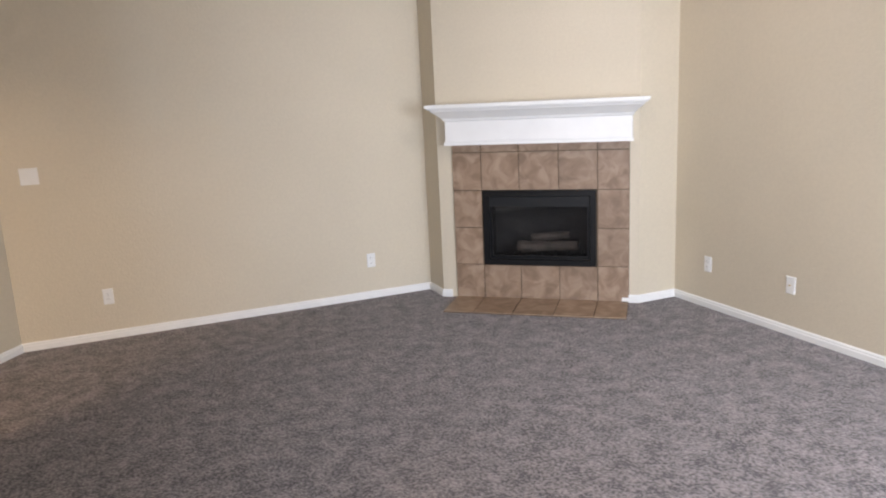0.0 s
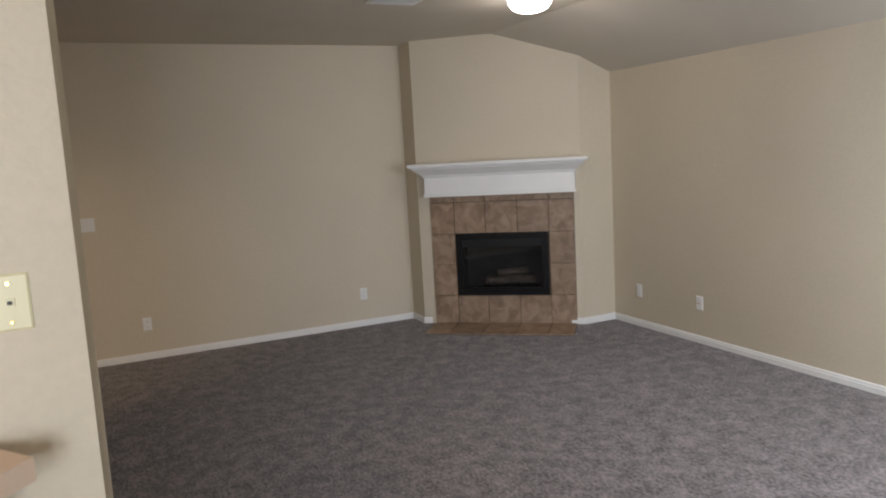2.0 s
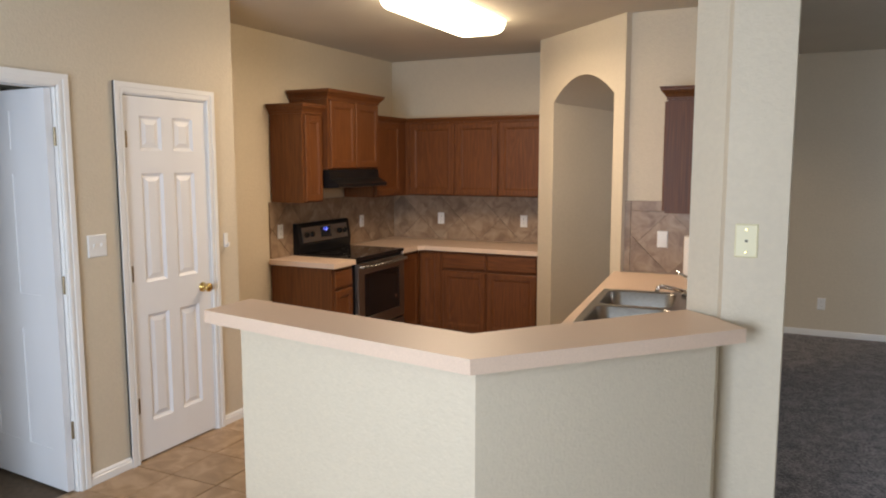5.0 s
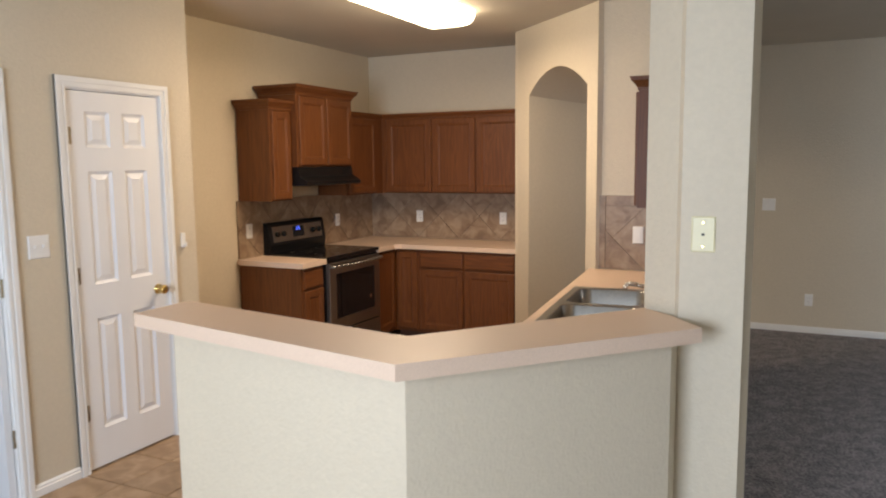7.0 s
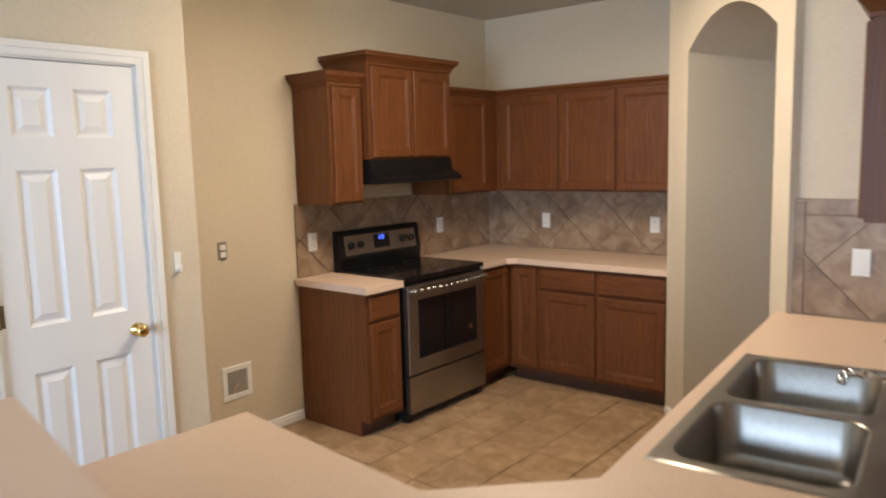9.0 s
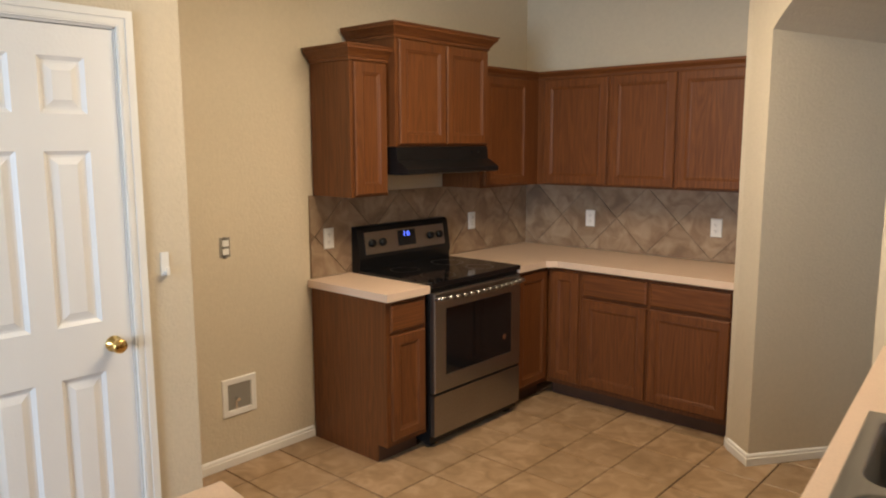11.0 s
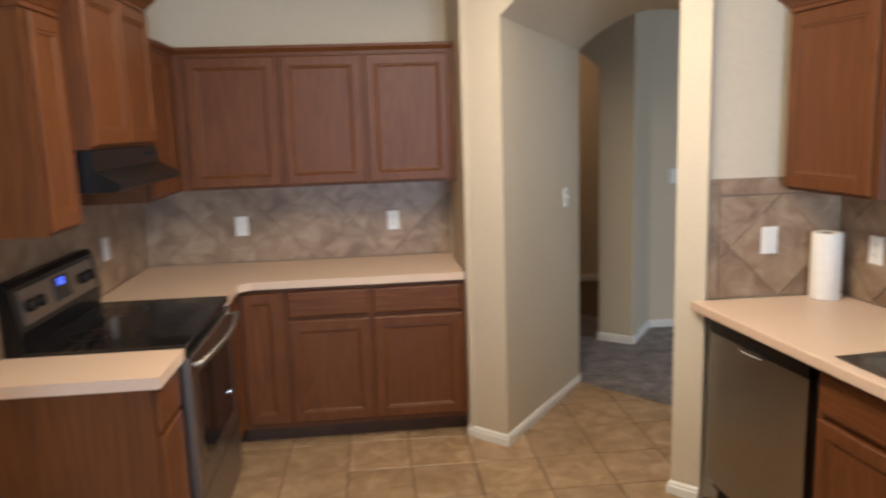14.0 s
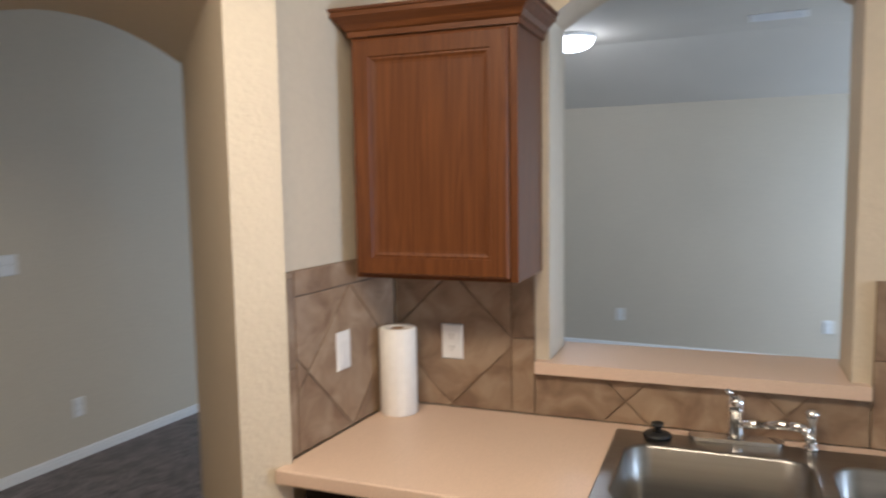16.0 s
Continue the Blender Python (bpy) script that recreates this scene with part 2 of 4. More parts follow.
def add_box(bm, lo, hi):
    vs = [bm.verts.new((x, y, z)) for x in (lo[0], hi[0]) for y in (lo[1], hi[1]) for z in (lo[2], hi[2])]
    for q in ((0, 1, 3, 2), (4, 6, 7, 5), (0, 4, 5, 1), (2, 3, 7, 6), (0, 2, 6, 4), (1, 5, 7, 3)):
        bm.faces.new([vs[i] for i in q])


def box(name, lo, hi, mat, parent=None, bevel=0.0, m=None):
    bm = bmesh.new()
    add_box(bm, lo, hi)
    return finish(name, bm, mat, parent, m, bevel)


def boxes(name, parts, mat, parent=None, bevel=0.0, m=None):
    bm = bmesh.new()
    for lo, hi in parts:
        add_box(bm, lo, hi)
    return finish(name, bm, mat, parent, m, bevel)


def add_prism(bm, poly, z0, z1):
    a = [bm.verts.new((x, y, z0)) for x, y in poly]
    b = [bm.verts.new((x, y, z1)) for x, y in poly]
    bm.faces.new(a[::-1])
    bm.faces.new(b)
    for i in range(len(poly)):
        j = (i + 1) % len(poly)
        bm.faces.new((a[i], a[j], b[j], b[i]))


def prism(name, poly, z0, z1, mat, parent=None, bevel=0.0, m=None, segs=2):
    bm = bmesh.new()
    add_prism(bm, poly, z0, z1)
    return finish(name, bm, mat, parent, m, bevel, segs=segs)


def add_tube(bm, p, q, r0, r1=None, n=16, caps=True):
    p, q = Vector(p), Vector(q)
    r1 = r0 if r1 is None else r1
    turn = (q - p).to_track_quat("Z", "Y").to_matrix()
    a, b = [], []
    for i in range(n):
        c = Vector((math.cos(2 * math.pi * i / n), math.sin(2 * math.pi * i / n), 0))
        a.append(bm.verts.new(p + turn @ (c * r0)))
        b.append(bm.verts.new(q + turn @ (c * r1)))
    for i in range(n):
        j = (i + 1) % n
        bm.faces.new((a[i], a[j], b[j], b[i]))
    if caps:
        bm.faces.new(a[::-1])
        bm.faces.new(b)


def tube(name, p, q, r0, mat, parent=None, r1=None, n=16, bevel=0.0, m=None):
    bm = bmesh.new()
    add_tube(bm, p, q, r0, r1, n)
    return finish(name, bm, mat, parent, m, bevel)


def lathe(name, profile, mat, parent=None, m=None, n=28):
    """profile: (radius, height) from bottom to top, turned round z."""
    bm = bmesh.new()
    rings = [[bm.verts.new((r * math.cos(2 * math.pi * i / n), r * math.sin(2 * math.pi * i / n), z)) for i in range(n)] for r, z in profile]
    for a, b in zip(rings, rings[1:]):
        for i in range(n):
            j = (i + 1) % n
            bm.faces.new((a[i], a[j], b[j], b[i]))
    bm.faces.new(rings[0][::-1])
    bm.faces.new(rings[-1])
    return finish(name, bm, mat, parent, m, smooth=True)


def add_rings(bm, x0, z0, x1, z1, rings, close_back=True):
    """Nested rectangles in the x-z plane, facing -y: (inset, y) from the outer back to the centre."""
    loops = []
    for inset, y in rings:
        loops.append([bm.verts.new(v) for v in ((x0 + inset, y, z0 + inset), (x1 - inset, y, z0 + inset), (x1 - inset, y, z1 - inset), (x0 + inset, y, z1 - inset))])
    for a, b in zip(loops, loops[1:]):
        for i in range(4):
            j = (i + 1) % 4
            bm.faces.new((a[i], a[j], b[j], b[i]))
    bm.faces.new(loops[-1])
    if close_back:
        bm.faces.new(loops[0][::-1])


def add_crown(bm, w, d, steps):
    """Moulding round the front and the two sides of a body 0..w by 0..d: (outwards, z) from below."""
    loops = [[bm.verts.new(v) for v in ((-e, d, z), (-e, -e, z), (w + e, -e, z), (w + e, d, z))] for e, z in steps]
    for a, b in zip(loops, loops[1:]):
        for i in range(4):
            j = (i + 1) % 4
            bm.faces.new((a[i], a[j], b[j], b[i]))
    bm.faces.new(loops[0][::-1])
    bm.faces.new(loops[-1])


def empty(name, m, label, category, group=""):
    ob = new(name)
    ob.matrix_basis = m
    ob.empty_display_size = 0.1
    return tagged(ob, label, category, group)


def facing(x, y, z, deg):
    """Pose whose local -y points to the compass angle deg (0 = -y, 90 = +x, 180 = +y, 270 = -x)."""
    return pose(x, y, z, 0, 0, deg)


# ---- plan ----
H = 2.72                      # flat ceiling
WX, NY = -3.94, 4.70          # kitchen walls behind the range and the long counter
PX, PY = -3.36, 1.635          # pantry wall and its end
LN, EX = 5.885, 4.25           # living room north and east walls
SY = -3.6                     # south wall
KX, LX = -0.60, -0.12        # the two faces of the wall with the pass-through
D0, D1, D2, DT = 0.775, 1.392, 0.392, 2.06   # door openings in the pantry wall and their head
L = (-1.945, 3.89)             # arch jambs, kitchen side
R = (-1.308, 3.287)
DEP = (0.635, 0.89)            # depth of the passage
TILT = 5.0                     # the sink wall is not quite square to the others
PIV = (-0.60, 3.22)


def turned(x, y):
    c, s_ = math.cos(radians(TILT)), math.sin(radians(TILT))
    dx, dy = x - PIV[0], y - PIV[1]
    return (PIV[0] + c * dx - s_ * dy, PIV[1] + s_ * dx + c * dy)


def sink_wall(x, y, z=0.0):
    """Pose of a thing on the sink wall, facing the kitchen."""
    return pose(*turned(x, y), z, 0, 0, 270 + TILT)


st = lambda ob: tagged(ob, kind="structure")


def arch_block(name, a, b, along, u0, u1, spring, rise, z0, z1, mat, n=18, power=2.0, along_b=None, drop=0.0):
    """A wall from a to b, extruded by the plan vector along, with an arched opening between the fractions u0 and u1; along_b: the vector at b, drop: how much lower the arch is at the back."""
    a, b, d = Vector((*a, 0)), Vector((*b, 0)), Vector((*along, 0))
    e = Vector((*(along_b or along), 0))
    bm = bmesh.new()
    at = lambda u, w, z: bm.verts.new(a + (b - a) * u + (d + (e - d) * u) * w + Vector((0, 0, z)))
    us = [u0 + (u1 - u0) * i / n for i in range(n + 1)]
    top = lambda u: spring + rise * (1 - abs(2 * (u - u0) / (u1 - u0) - 1) ** power)

    def piece(ua, ub, za0, zb0, zt):
        v = [at(u, w, z) for w in (0, 1) for u, z in ((ua, za0 and za0 - drop * w), (ub, zb0 and zb0 - drop * w), (ub, zt), (ua, zt))]
        bm.faces.new(v[0:4])
        bm.faces.new(v[7:3:-1])
        for i in range(4):
            j = (i + 1) % 4
            bm.faces.new((v[i], v[i + 4], v[j + 4], v[j]))
    if u0 > 0.001:
        piece(0, u0, 0, 0, z1)
    if u1 < 0.999:
        piece(u1, 1, 0, 0, z1)
    for p, q in zip(us, us[1:]):
        piece(p, q, top(p), top(q), z1)
    if z0 > 0.01:
        piece(u0, u1, 0, 0, z0)
    bmesh.ops.remove_doubles(bm, verts=bm.verts, dist=0.0005)
    bm.verts.index_update()
    dup = {}
    for f in list(bm.faces):
        dup.setdefault(tuple(sorted(v.index for v in f.verts)), []).append(f)
    bmesh.ops.delete(bm, geom=[f for fs in dup.values() if len(fs) > 1 for f in fs], context="FACES")
    return st(finish(name, bm, mat))


# ---- structure ----
st(prism("ground", [(-60, -60), (60, -60), (60, 60), (-60, 60)], -0.6, -0.35, GRASS))
st(prism("floor_slab", [(-4.3, -3.8), (4.4, -3.8), (4.4, 8.2), (-4.3, 8.2)], -0.3, -0.02, GROUT))
E_ = (L[0] + DEP[0], L[1] + DEP[1])
DEPR = (0.62, 0.75)           # the passage narrows towards the hall
ER = (R[0] + DEPR[0], R[1] + DEPR[1])

# carpet: living room, and the hall beyond the passage
bm = bmesh.new()
add_prism(bm, [(-0.40, SY), (EX, SY), (EX, LN + 0.1), (-0.40, LN + 0.1), (-2.6, 8.1), (-2.6, E_[1] + 0.02), (E_[0] - 0.01, E_[1] - 0.01), (ER[0], ER[1] - 0.02), (-0.42, ER[1])], -0.02, 0.004)
tagged(finish("carpet", bm, CARPET), "mottled grey-brown cut-pile carpet on the living room floor", "carpet", kind="structure")

st(box("wall_west_kitchen", (WX - 0.15, PY, -0.02), (WX, NY + 0.15, H), WALL))
st(box("wall_north_kitchen", (WX, NY, -0.02), (-2.12, NY + 0.15, H), WALL))
pw = st(boxes("wall_pantry", [((PX - 0.12, D1, -0.02), (PX, PY, H)), ((PX - 0.12, D2, -0.02), (PX, D0, H)), ((PX - 0.12, D0, DT), (PX, D1, H)),
                              ((PX - 0.12, SY, -0.02), (PX, -0.46, H)), ((PX - 0.12, -0.46, DT), (PX, D2, H)), ((WX, PY - 0.12, -0.02), (PX - 0.12, PY, H))], WALL))
st(box("wall_pantry_back", (PX - 0.9, SY, -0.02), (PX - 0.75, PY - 0.12, H), WALL))
st(prism("wall_stub", [(-2.12, NY + 0.15), (-2.12, 4.05), (-2.085, 4.025), (-2.0, 4.6), (-1.6, 5.1), (-2.3, 6.0), (-2.5, 5.9)], -0.02, H, WALL))
PL = (L[0] + (L[0] - R[0]) * 0.222, L[1] + (L[1] - R[1]) * 0.222)
PR = (-1.215, 3.195)
length = math.dist(PL, PR)
arch_block("wall_arch", PL, PR, DEP, math.dist(PL, L) / length, math.dist(PL, R) / length, 2.185, 0.175, 0, H, WALL, along_b=DEPR, drop=0.09)

# wall between kitchen and living room, with the arched pass-through and the end column
bm = bmesh.new()
W0, W1 = 1.85, 2.69           # jambs of the pass-through
near, far = turned(KX, W0), turned(KX, W1)
back = lambda y: turned(KX + 0.225, y)   # living-room face
start, end = turned(KX, 1.38), turned(KX, 3.24)
add_prism(bm, [start, near, back(W0), back(1.38)], -0.02, H)
add_prism(bm, [far, end, back(3.24), back(W1)], -0.02, H)
add_prism(bm, [near, far, back(W1), back(W0)], -0.02, 1.05)
for i in range(14):
    u0, u1 = i / 14, (i + 1) / 14
    z0, z1 = (2.14 + 0.15 * (1 - (2 * u - 1) ** 2) for u in (u0, u1))
    mix = lambda a, b, u: (a[0] + (b[0] - a[0]) * u, a[1] + (b[1] - a[1]) * u)
    low = []
    for side in ((near, far), (back(W0), back(W1))):
        p, q = mix(*side, u0), mix(*side, u1)
        low.append([bm.verts.new((*p, z0)), bm.verts.new((*q, z1)), bm.verts.new((*q, H)), bm.verts.new((*p, H))])
    bm.faces.new(low[0])
    bm.faces.new(low[1][::-1])
    bm.faces.new((low[0][0], low[1][0], low[1][1], low[0][1]))
st(finish("wall_pass_through", bm, WALL))
st(prism("wall_sink_corner", [(-1.22, 3.23), (KX + 0.01, 3.23), (back(3.23)[0] - 0.002, 3.23), (ER[0] + 0.12, ER[1] - 0.02), (ER[0] + 0.015, ER[1] - 0.012), (-1.1, 3.42)], -0.02, H, WALL))
st(prism("column", [(LX, start[1] + 0.01), (start[0], start[1] + 0.01), (-0.43, 1.12), (-0.475, 0.985), (-0.352, 0.905), (-0.335, 0.875), (LX, 0.875)], -0.02, H, WALL, bevel=0.012))

# living room shell
st(box("wall_north_living", (-0.42, LN, -0.02), (EX + 0.15, LN + 0.15, H + 0.02), WALL))
st(box("wall_east", (EX, SY - 0.15, -0.02), (EX + 0.15, LN, H + 0.02), WALL))
st(prism("wall_hall_corner", [(-0.42, LN), (-0.70, 5.47), (-0.72, 5.48), (-0.60, LN + 0.15), (-0.42, LN + 0.15)], -0.02, H, WALL))
arch_block("wall_hall_arch", (-0.70, 5.47), (-2.06, 6.67), (0.08, 0.10), 0.15, 0.78, 2.05, 0.26, 0, H, WALL)
st(box("wall_hall_north", (-2.6, 7.75, -0.02), (0.4, 7.9, H), WALL))
st(box("wall_hall_west", (-2.75, 5.2, -0.02), (-2.6, 7.9, H), WALL))
st(box("wall_hall_east", (0.25, LN + 0.15, -0.02), (0.4, 7.75, H), WALL))


def window_wall(name, frame_name, y, x0, x1, a, b):
    st(boxes(name, [((x0, y - 0.15, -0.02), (a, y, H)), ((b, y - 0.15, -0.02), (x1, y, H)), ((a, y - 0.15, -0.02), (b, y, 0.42)), ((a, y - 0.15, 2.25), (b, y, H))], WALL))
    mid = (a + b) / 2
    st(boxes(frame_name, [((a, y - 0.1, 0.42), (a + 0.05, y - 0.04, 2.25)), ((b - 0.05, y - 0.1, 0.42), (b, y - 0.04, 2.25)), ((a + 0.05, y - 0.1, 0.42), (b - 0.05, y - 0.04, 0.47)),
                          ((a + 0.05, y - 0.1, 2.2), (b - 0.05, y - 0.04, 2.25)), ((mid - 0.02, y - 0.1, 0.47), (mid + 0.02, y - 0.04, 2.2))], WHITE))


SL = -0.4                     # window wall of the living room
window_wall("wall_south_nook", "window_1", SY, -3.5, 1.15, -2.3, -0.5)
window_wall("wall_south_living", "window_2", SL, 1.0, EX + 0.15, 1.9, 4.1)
st(box("wall_nook_east", (1.0, SY, -0.02), (1.15, SL - 0.15, H), WALL))
st(box("ceiling_flat", (-4.3, SY - 0.15, H), (3.3, 8.0, H + 0.12), CEIL))
bm = bmesh.new()
add_box(bm, (3.3, SY - 0.15, H), (EX + 0.15, LN + 0.15, H + 0.12))
for v in bm.verts:
    if v.co.x > 3.5:
        v.co.z -= 0.41 * (EX + 0.15 - 3.3) / (EX - 3.3)
st(finish("ceiling_slope", bm, CEIL))


def baseboard(name, pts, h=0.062, t=0.014):
    """Skirting along a line of plan points; it stands to the right-hand side of the way."""
    bm = bmesh.new()
    n = len(pts)
    offs = []
    for i in range(n):
        dirs = []
        if i > 0:
            dirs.append((Vector(pts[i]) - Vector(pts[i - 1])).normalized())
        if i < n - 1:
            dirs.append((Vector(pts[i + 1]) - Vector(pts[i])).normalized())
        ns = [Vector((d.y, -d.x)) for d in dirs]
        s = sum(ns, Vector((0, 0)))
        s = s / max(0.2, s.dot(ns[0]))
        offs.append(s)
    prof = [(0.0, 0.0), (t, 0.0), (t, h * 0.62), (t * 0.72, h * 0.68), (t * 0.72, h * 0.84), (t * 0.35, h * 0.95), (0.0, h)]
    rows = [[bm.verts.new((p[0] + o.x * (u + 0.001), p[1] + o.y * (u + 0.001), z + 0.003)) for u, z in prof] for p, o in zip(pts, offs)]
    for a, b in zip(rows, rows[1:]):
        for i in range(len(prof) - 1):
            bm.faces.new((a[i], a[i + 1], b[i + 1], b[i]))
    bm.faces.new(rows[0])
    bm.faces.new(rows[-1][::-1])
    return st(finish(name, bm, WHITE))


FL, FR = (2.695, 5.605), (3.90, 4.615)     # front corners of the chimney breast
baseboard("baseboard_north", [(-0.70, 5.47), (-0.42, LN), (FL[0], LN), FL, (2.755, 5.555)])
baseboard("baseboard_east", [(3.805, 4.693), FR, (EX, FR[1]), (EX, SL)])
baseboard("baseboard_arch", [(-2.12, 4.07), (-2.085, 4.025), PL, L, E_])
baseboard("baseboard_arch_post", [ER, R, (-1.22, 3.20)])
baseboard("baseboard_fridge", [(PX, D1 + 0.06), (PX, PY), (WX, PY), (WX, 2.66)])
baseboard("baseboard_pantry", [(PX, D2 + 0.06), (PX, D0 - 0.06)])
baseboard("baseboard_column", [back(3.2), (back(1.41)[0], start[1] + 0.012), (LX, start[1] + 0.012), (LX, 0.875), (-0.33, 0.875)][::-1])
baseboard("baseboard_hall_arch", [(-0.91, 5.645), (-0.70, 5.47)])
baseboard("baseboard_hall", [(-2.6, 7.75), (0.25, 7.75)])

# ---- fireplace ----
ang = math.degrees(math.atan2(FR[1] - FL[1], FR[0] - FL[0]))
FW = math.dist(FL, FR)
FM = pose(FL[0], FL[1], 0, 0, 0, ang)        # x along the face, -y into the room
OX0, OX1, OZ0, OZ1 = 0.36, 1.245, 0.285, 0.885
bm = bmesh.new()
add_box(bm, (0, 0, -0.02), (OX0, 0.06, H))
add_box(bm, (OX1, 0, -0.02), (FW, 0.06, H))
add_box(bm, (OX0, 0, -0.02), (OX1, 0.06, OZ0))
add_box(bm, (OX0, 0, OZ1), (OX1, 0.06, H))
breast = st(finish("chimney_breast", bm, WALL, m=FM))
st(box("chimney_return_west", (FL[0] + 0.001, FL[1] + 0.002, -0.02), (FL[0] + 0.1, LN, H), WALL))
st(box("chimney_return_east", (FR[0] + 0.002, FR[1] + 0.001, -0.02), (EX, FR[1] + 0.1, H), WALL))

fire = empty("fireplace", FM, "corner gas fireplace with black metal frame and dark glass doors", "fireplace")
bm = bmesh.new()
add_rings(bm, OX0, OZ0, OX1, OZ1, [(0.0, -0.004), (0.0, -0.028), (0.006, -0.032), (0.045, -0.032), (0.05, -0.02), (0.05, 0.03)], False)
bm.faces.ensure_lookup_table()
bmesh.ops.delete(bm, geom=[bm.faces[-1]], context="FACES")
finish("frame", bm, BLACK, fire)
box("lintel", (OX0 + 0.05, -0.012, OZ1 - 0.13), (OX1 - 0.05, 0.01, OZ1 - 0.05), MATBLK, fire, 0.004)
boxes("door_rail", [((OX0 + 0.05, -0.01, OZ0 + 0.05), (OX0 + 0.07, 0.01, OZ1 - 0.13)), ((OX1 - 0.07, -0.01, OZ0 + 0.05), (OX1 - 0.05, 0.01, OZ1 - 0.13)),
                    ((OX0 + 0.07, -0.01, OZ0 + 0.05), (OX1 - 0.07, 0.01, OZ0 + 0.075))], BLACK, fire, 0.003)
GLS = bpy.data.materials.new("smoked_glass")
GLS.use_nodes = True
g = GLS.node_tree.nodes["Principled BSDF"]
g.inputs["Base Color"].default_value = (0.28, 0.28, 0.28, 1)
g.inputs["Roughness"].default_value = 0.04
g.inputs["Transmission Weight"].default_value = 1.0
g.inputs["IOR"].default_value = 1.45
pane = box("glass", (OX0 + 0.07, 0.0, OZ0 + 0.075), (OX1 - 0.07, 0.005, OZ1 - 0.13), GLS, fire)
pane.visible_shadow = False
boxes("firebox", [((OX0, 0.45, OZ0), (OX1, 0.48, OZ1)), ((OX0 - 0.02, 0.06, OZ0), (OX0, 0.48, OZ1)), ((OX1, 0.06, OZ0), (OX1 + 0.02, 0.48, OZ1)),
                  ((OX0, 0.06, OZ0 - 0.02), (OX1, 0.48, OZ0)), ((OX0, 0.06, OZ1), (OX1, 0.48, OZ1 + 0.02))], SOOT, fire)
for i, (x, y, dx, r) in enumerate(((0.62, 0.22, 0.42, 0.04), (0.58, 0.30, 0.5, 0.045), (0.70, 0.26, 0.3, 0.033))):
    bm = bmesh.new()
    zz = OZ0 + 0.09 + (0.08 if i == 2 else 0)
    add_tube(bm, (x, y, zz), (x + dx, y + 0.05 * (-1) ** i, zz + 0.02), r, r * 0.85, 12)
    finish("log", bm, LOG, fire, smooth=False)
boxes("grate", [((0.55 + 0.11 * i, 0.15, OZ0 + 0.02), (0.565 + 0.11 * i, 0.38, OZ0 + 0.045)) for i in range(6)] + [((0.54, 0.15, OZ0), (0.555, 0.165, OZ0 + 0.02)), ((1.1, 0.15, OZ0), (1.115, 0.165, OZ0 + 0.02))], MATBLK, fire)

sur = empty("fireplace_surround", FM, "brown mottled ceramic tile fireplace surround with flush hearth", "tile surround")
S0, S1 = 0.12, 1.49
ctop = 1.25
boxes("backing", [((S0, -0.006, 0), (OX0, -0.001, ctop)), ((OX1, -0.006, 0), (S1, -0.001, ctop)), ((OX0, -0.006, 0), (OX1, -0.001, OZ0)), ((OX0, -0.006, OZ1), (OX1, -0.001, ctop))], GROUT, sur)


def tile_piece(name, lo, hi, mat, parent, gap=0.003):
    return box(name, (lo[0] + gap, lo[1], lo[2] + gap), (hi[0] - gap, hi[1], hi[2] - gap), mat, parent, 0.002)


cols = [S0, S0 + 0.235, S0 + 0.535, S0 + 0.84, S1 - 0.235, S1]
rowz = [0.0, OZ0, OZ0 + 0.30, OZ1, OZ1 + 0.30, ctop]
for i in range(5):
    for j in range(5):
        if 0 < i < 4 and 0 < j < 3:
            continue
        x0, x1 = cols[i], cols[i + 1]
        tile_piece("tile", (x0, -0.014, rowz[j]), (x1, -0.006, rowz[j + 1]), FPTILE, sur)
HP = -0.45
box("hearth_bed", (S0 - 0.0, HP, -0.02), (S1, -0.007, 0.008), GROUT, sur)
for i in range(5):
    ob = box("tile", (cols[i] + 0.004, HP + 0.004, 0.008), (cols[i + 1] - 0.004, -0.018, 0.014), FPTILE, sur, 0.002)

man = empty("mantel", FM, "white painted wooden mantel shelf with stepped crown moulding", "mantel")
bm = bmesh.new()
add_box(bm, (S0 - 0.02, -0.10, ctop), (S1 + 0.02, -0.001, ctop + 0.185))
add_box(bm, (S0 - 0.03, -0.113, ctop), (S1 + 0.03, -0.1002, ctop + 0.022))
add_box(bm, (S0 - 0.026, -0.108, ctop + 0.026), (S1 + 0.026, -0.1004, ctop + 0.034))
finish("fascia", bm, WHITE, man, bevel=0.003)
bm = bmesh.new()
loops = []
for e, z in ((0.0, 0.185), (0.012, 0.19), (0.016, 0.205), (0.045, 0.23), (0.075, 0.255), (0.085, 0.262), (0.09, 0.275), (0.11, 0.28), (0.112, 0.29), (0.125, 0.292), (0.125, 0.315)):
    loops.append([bm.verts.new(v) for v in ((S0 - 0.02 - e, -0.001, ctop + z), (S0 - 0.02 - e, -0.10 - e, ctop + z), (S1 + 0.02 + e, -0.10 - e, ctop + z), (S1 + 0.02 + e, -0.001, ctop + z))])
for a, b in zip(loops, loops[1:]):
    for i in range(4):
        j = (i + 1) % 4
        bm.faces.new((a[i], a[j], b[j], b[i]))
bm.faces.new(loops[0][::-1])
bm.faces.new(loops[-1])
finish("shelf", bm, WHITE, man)


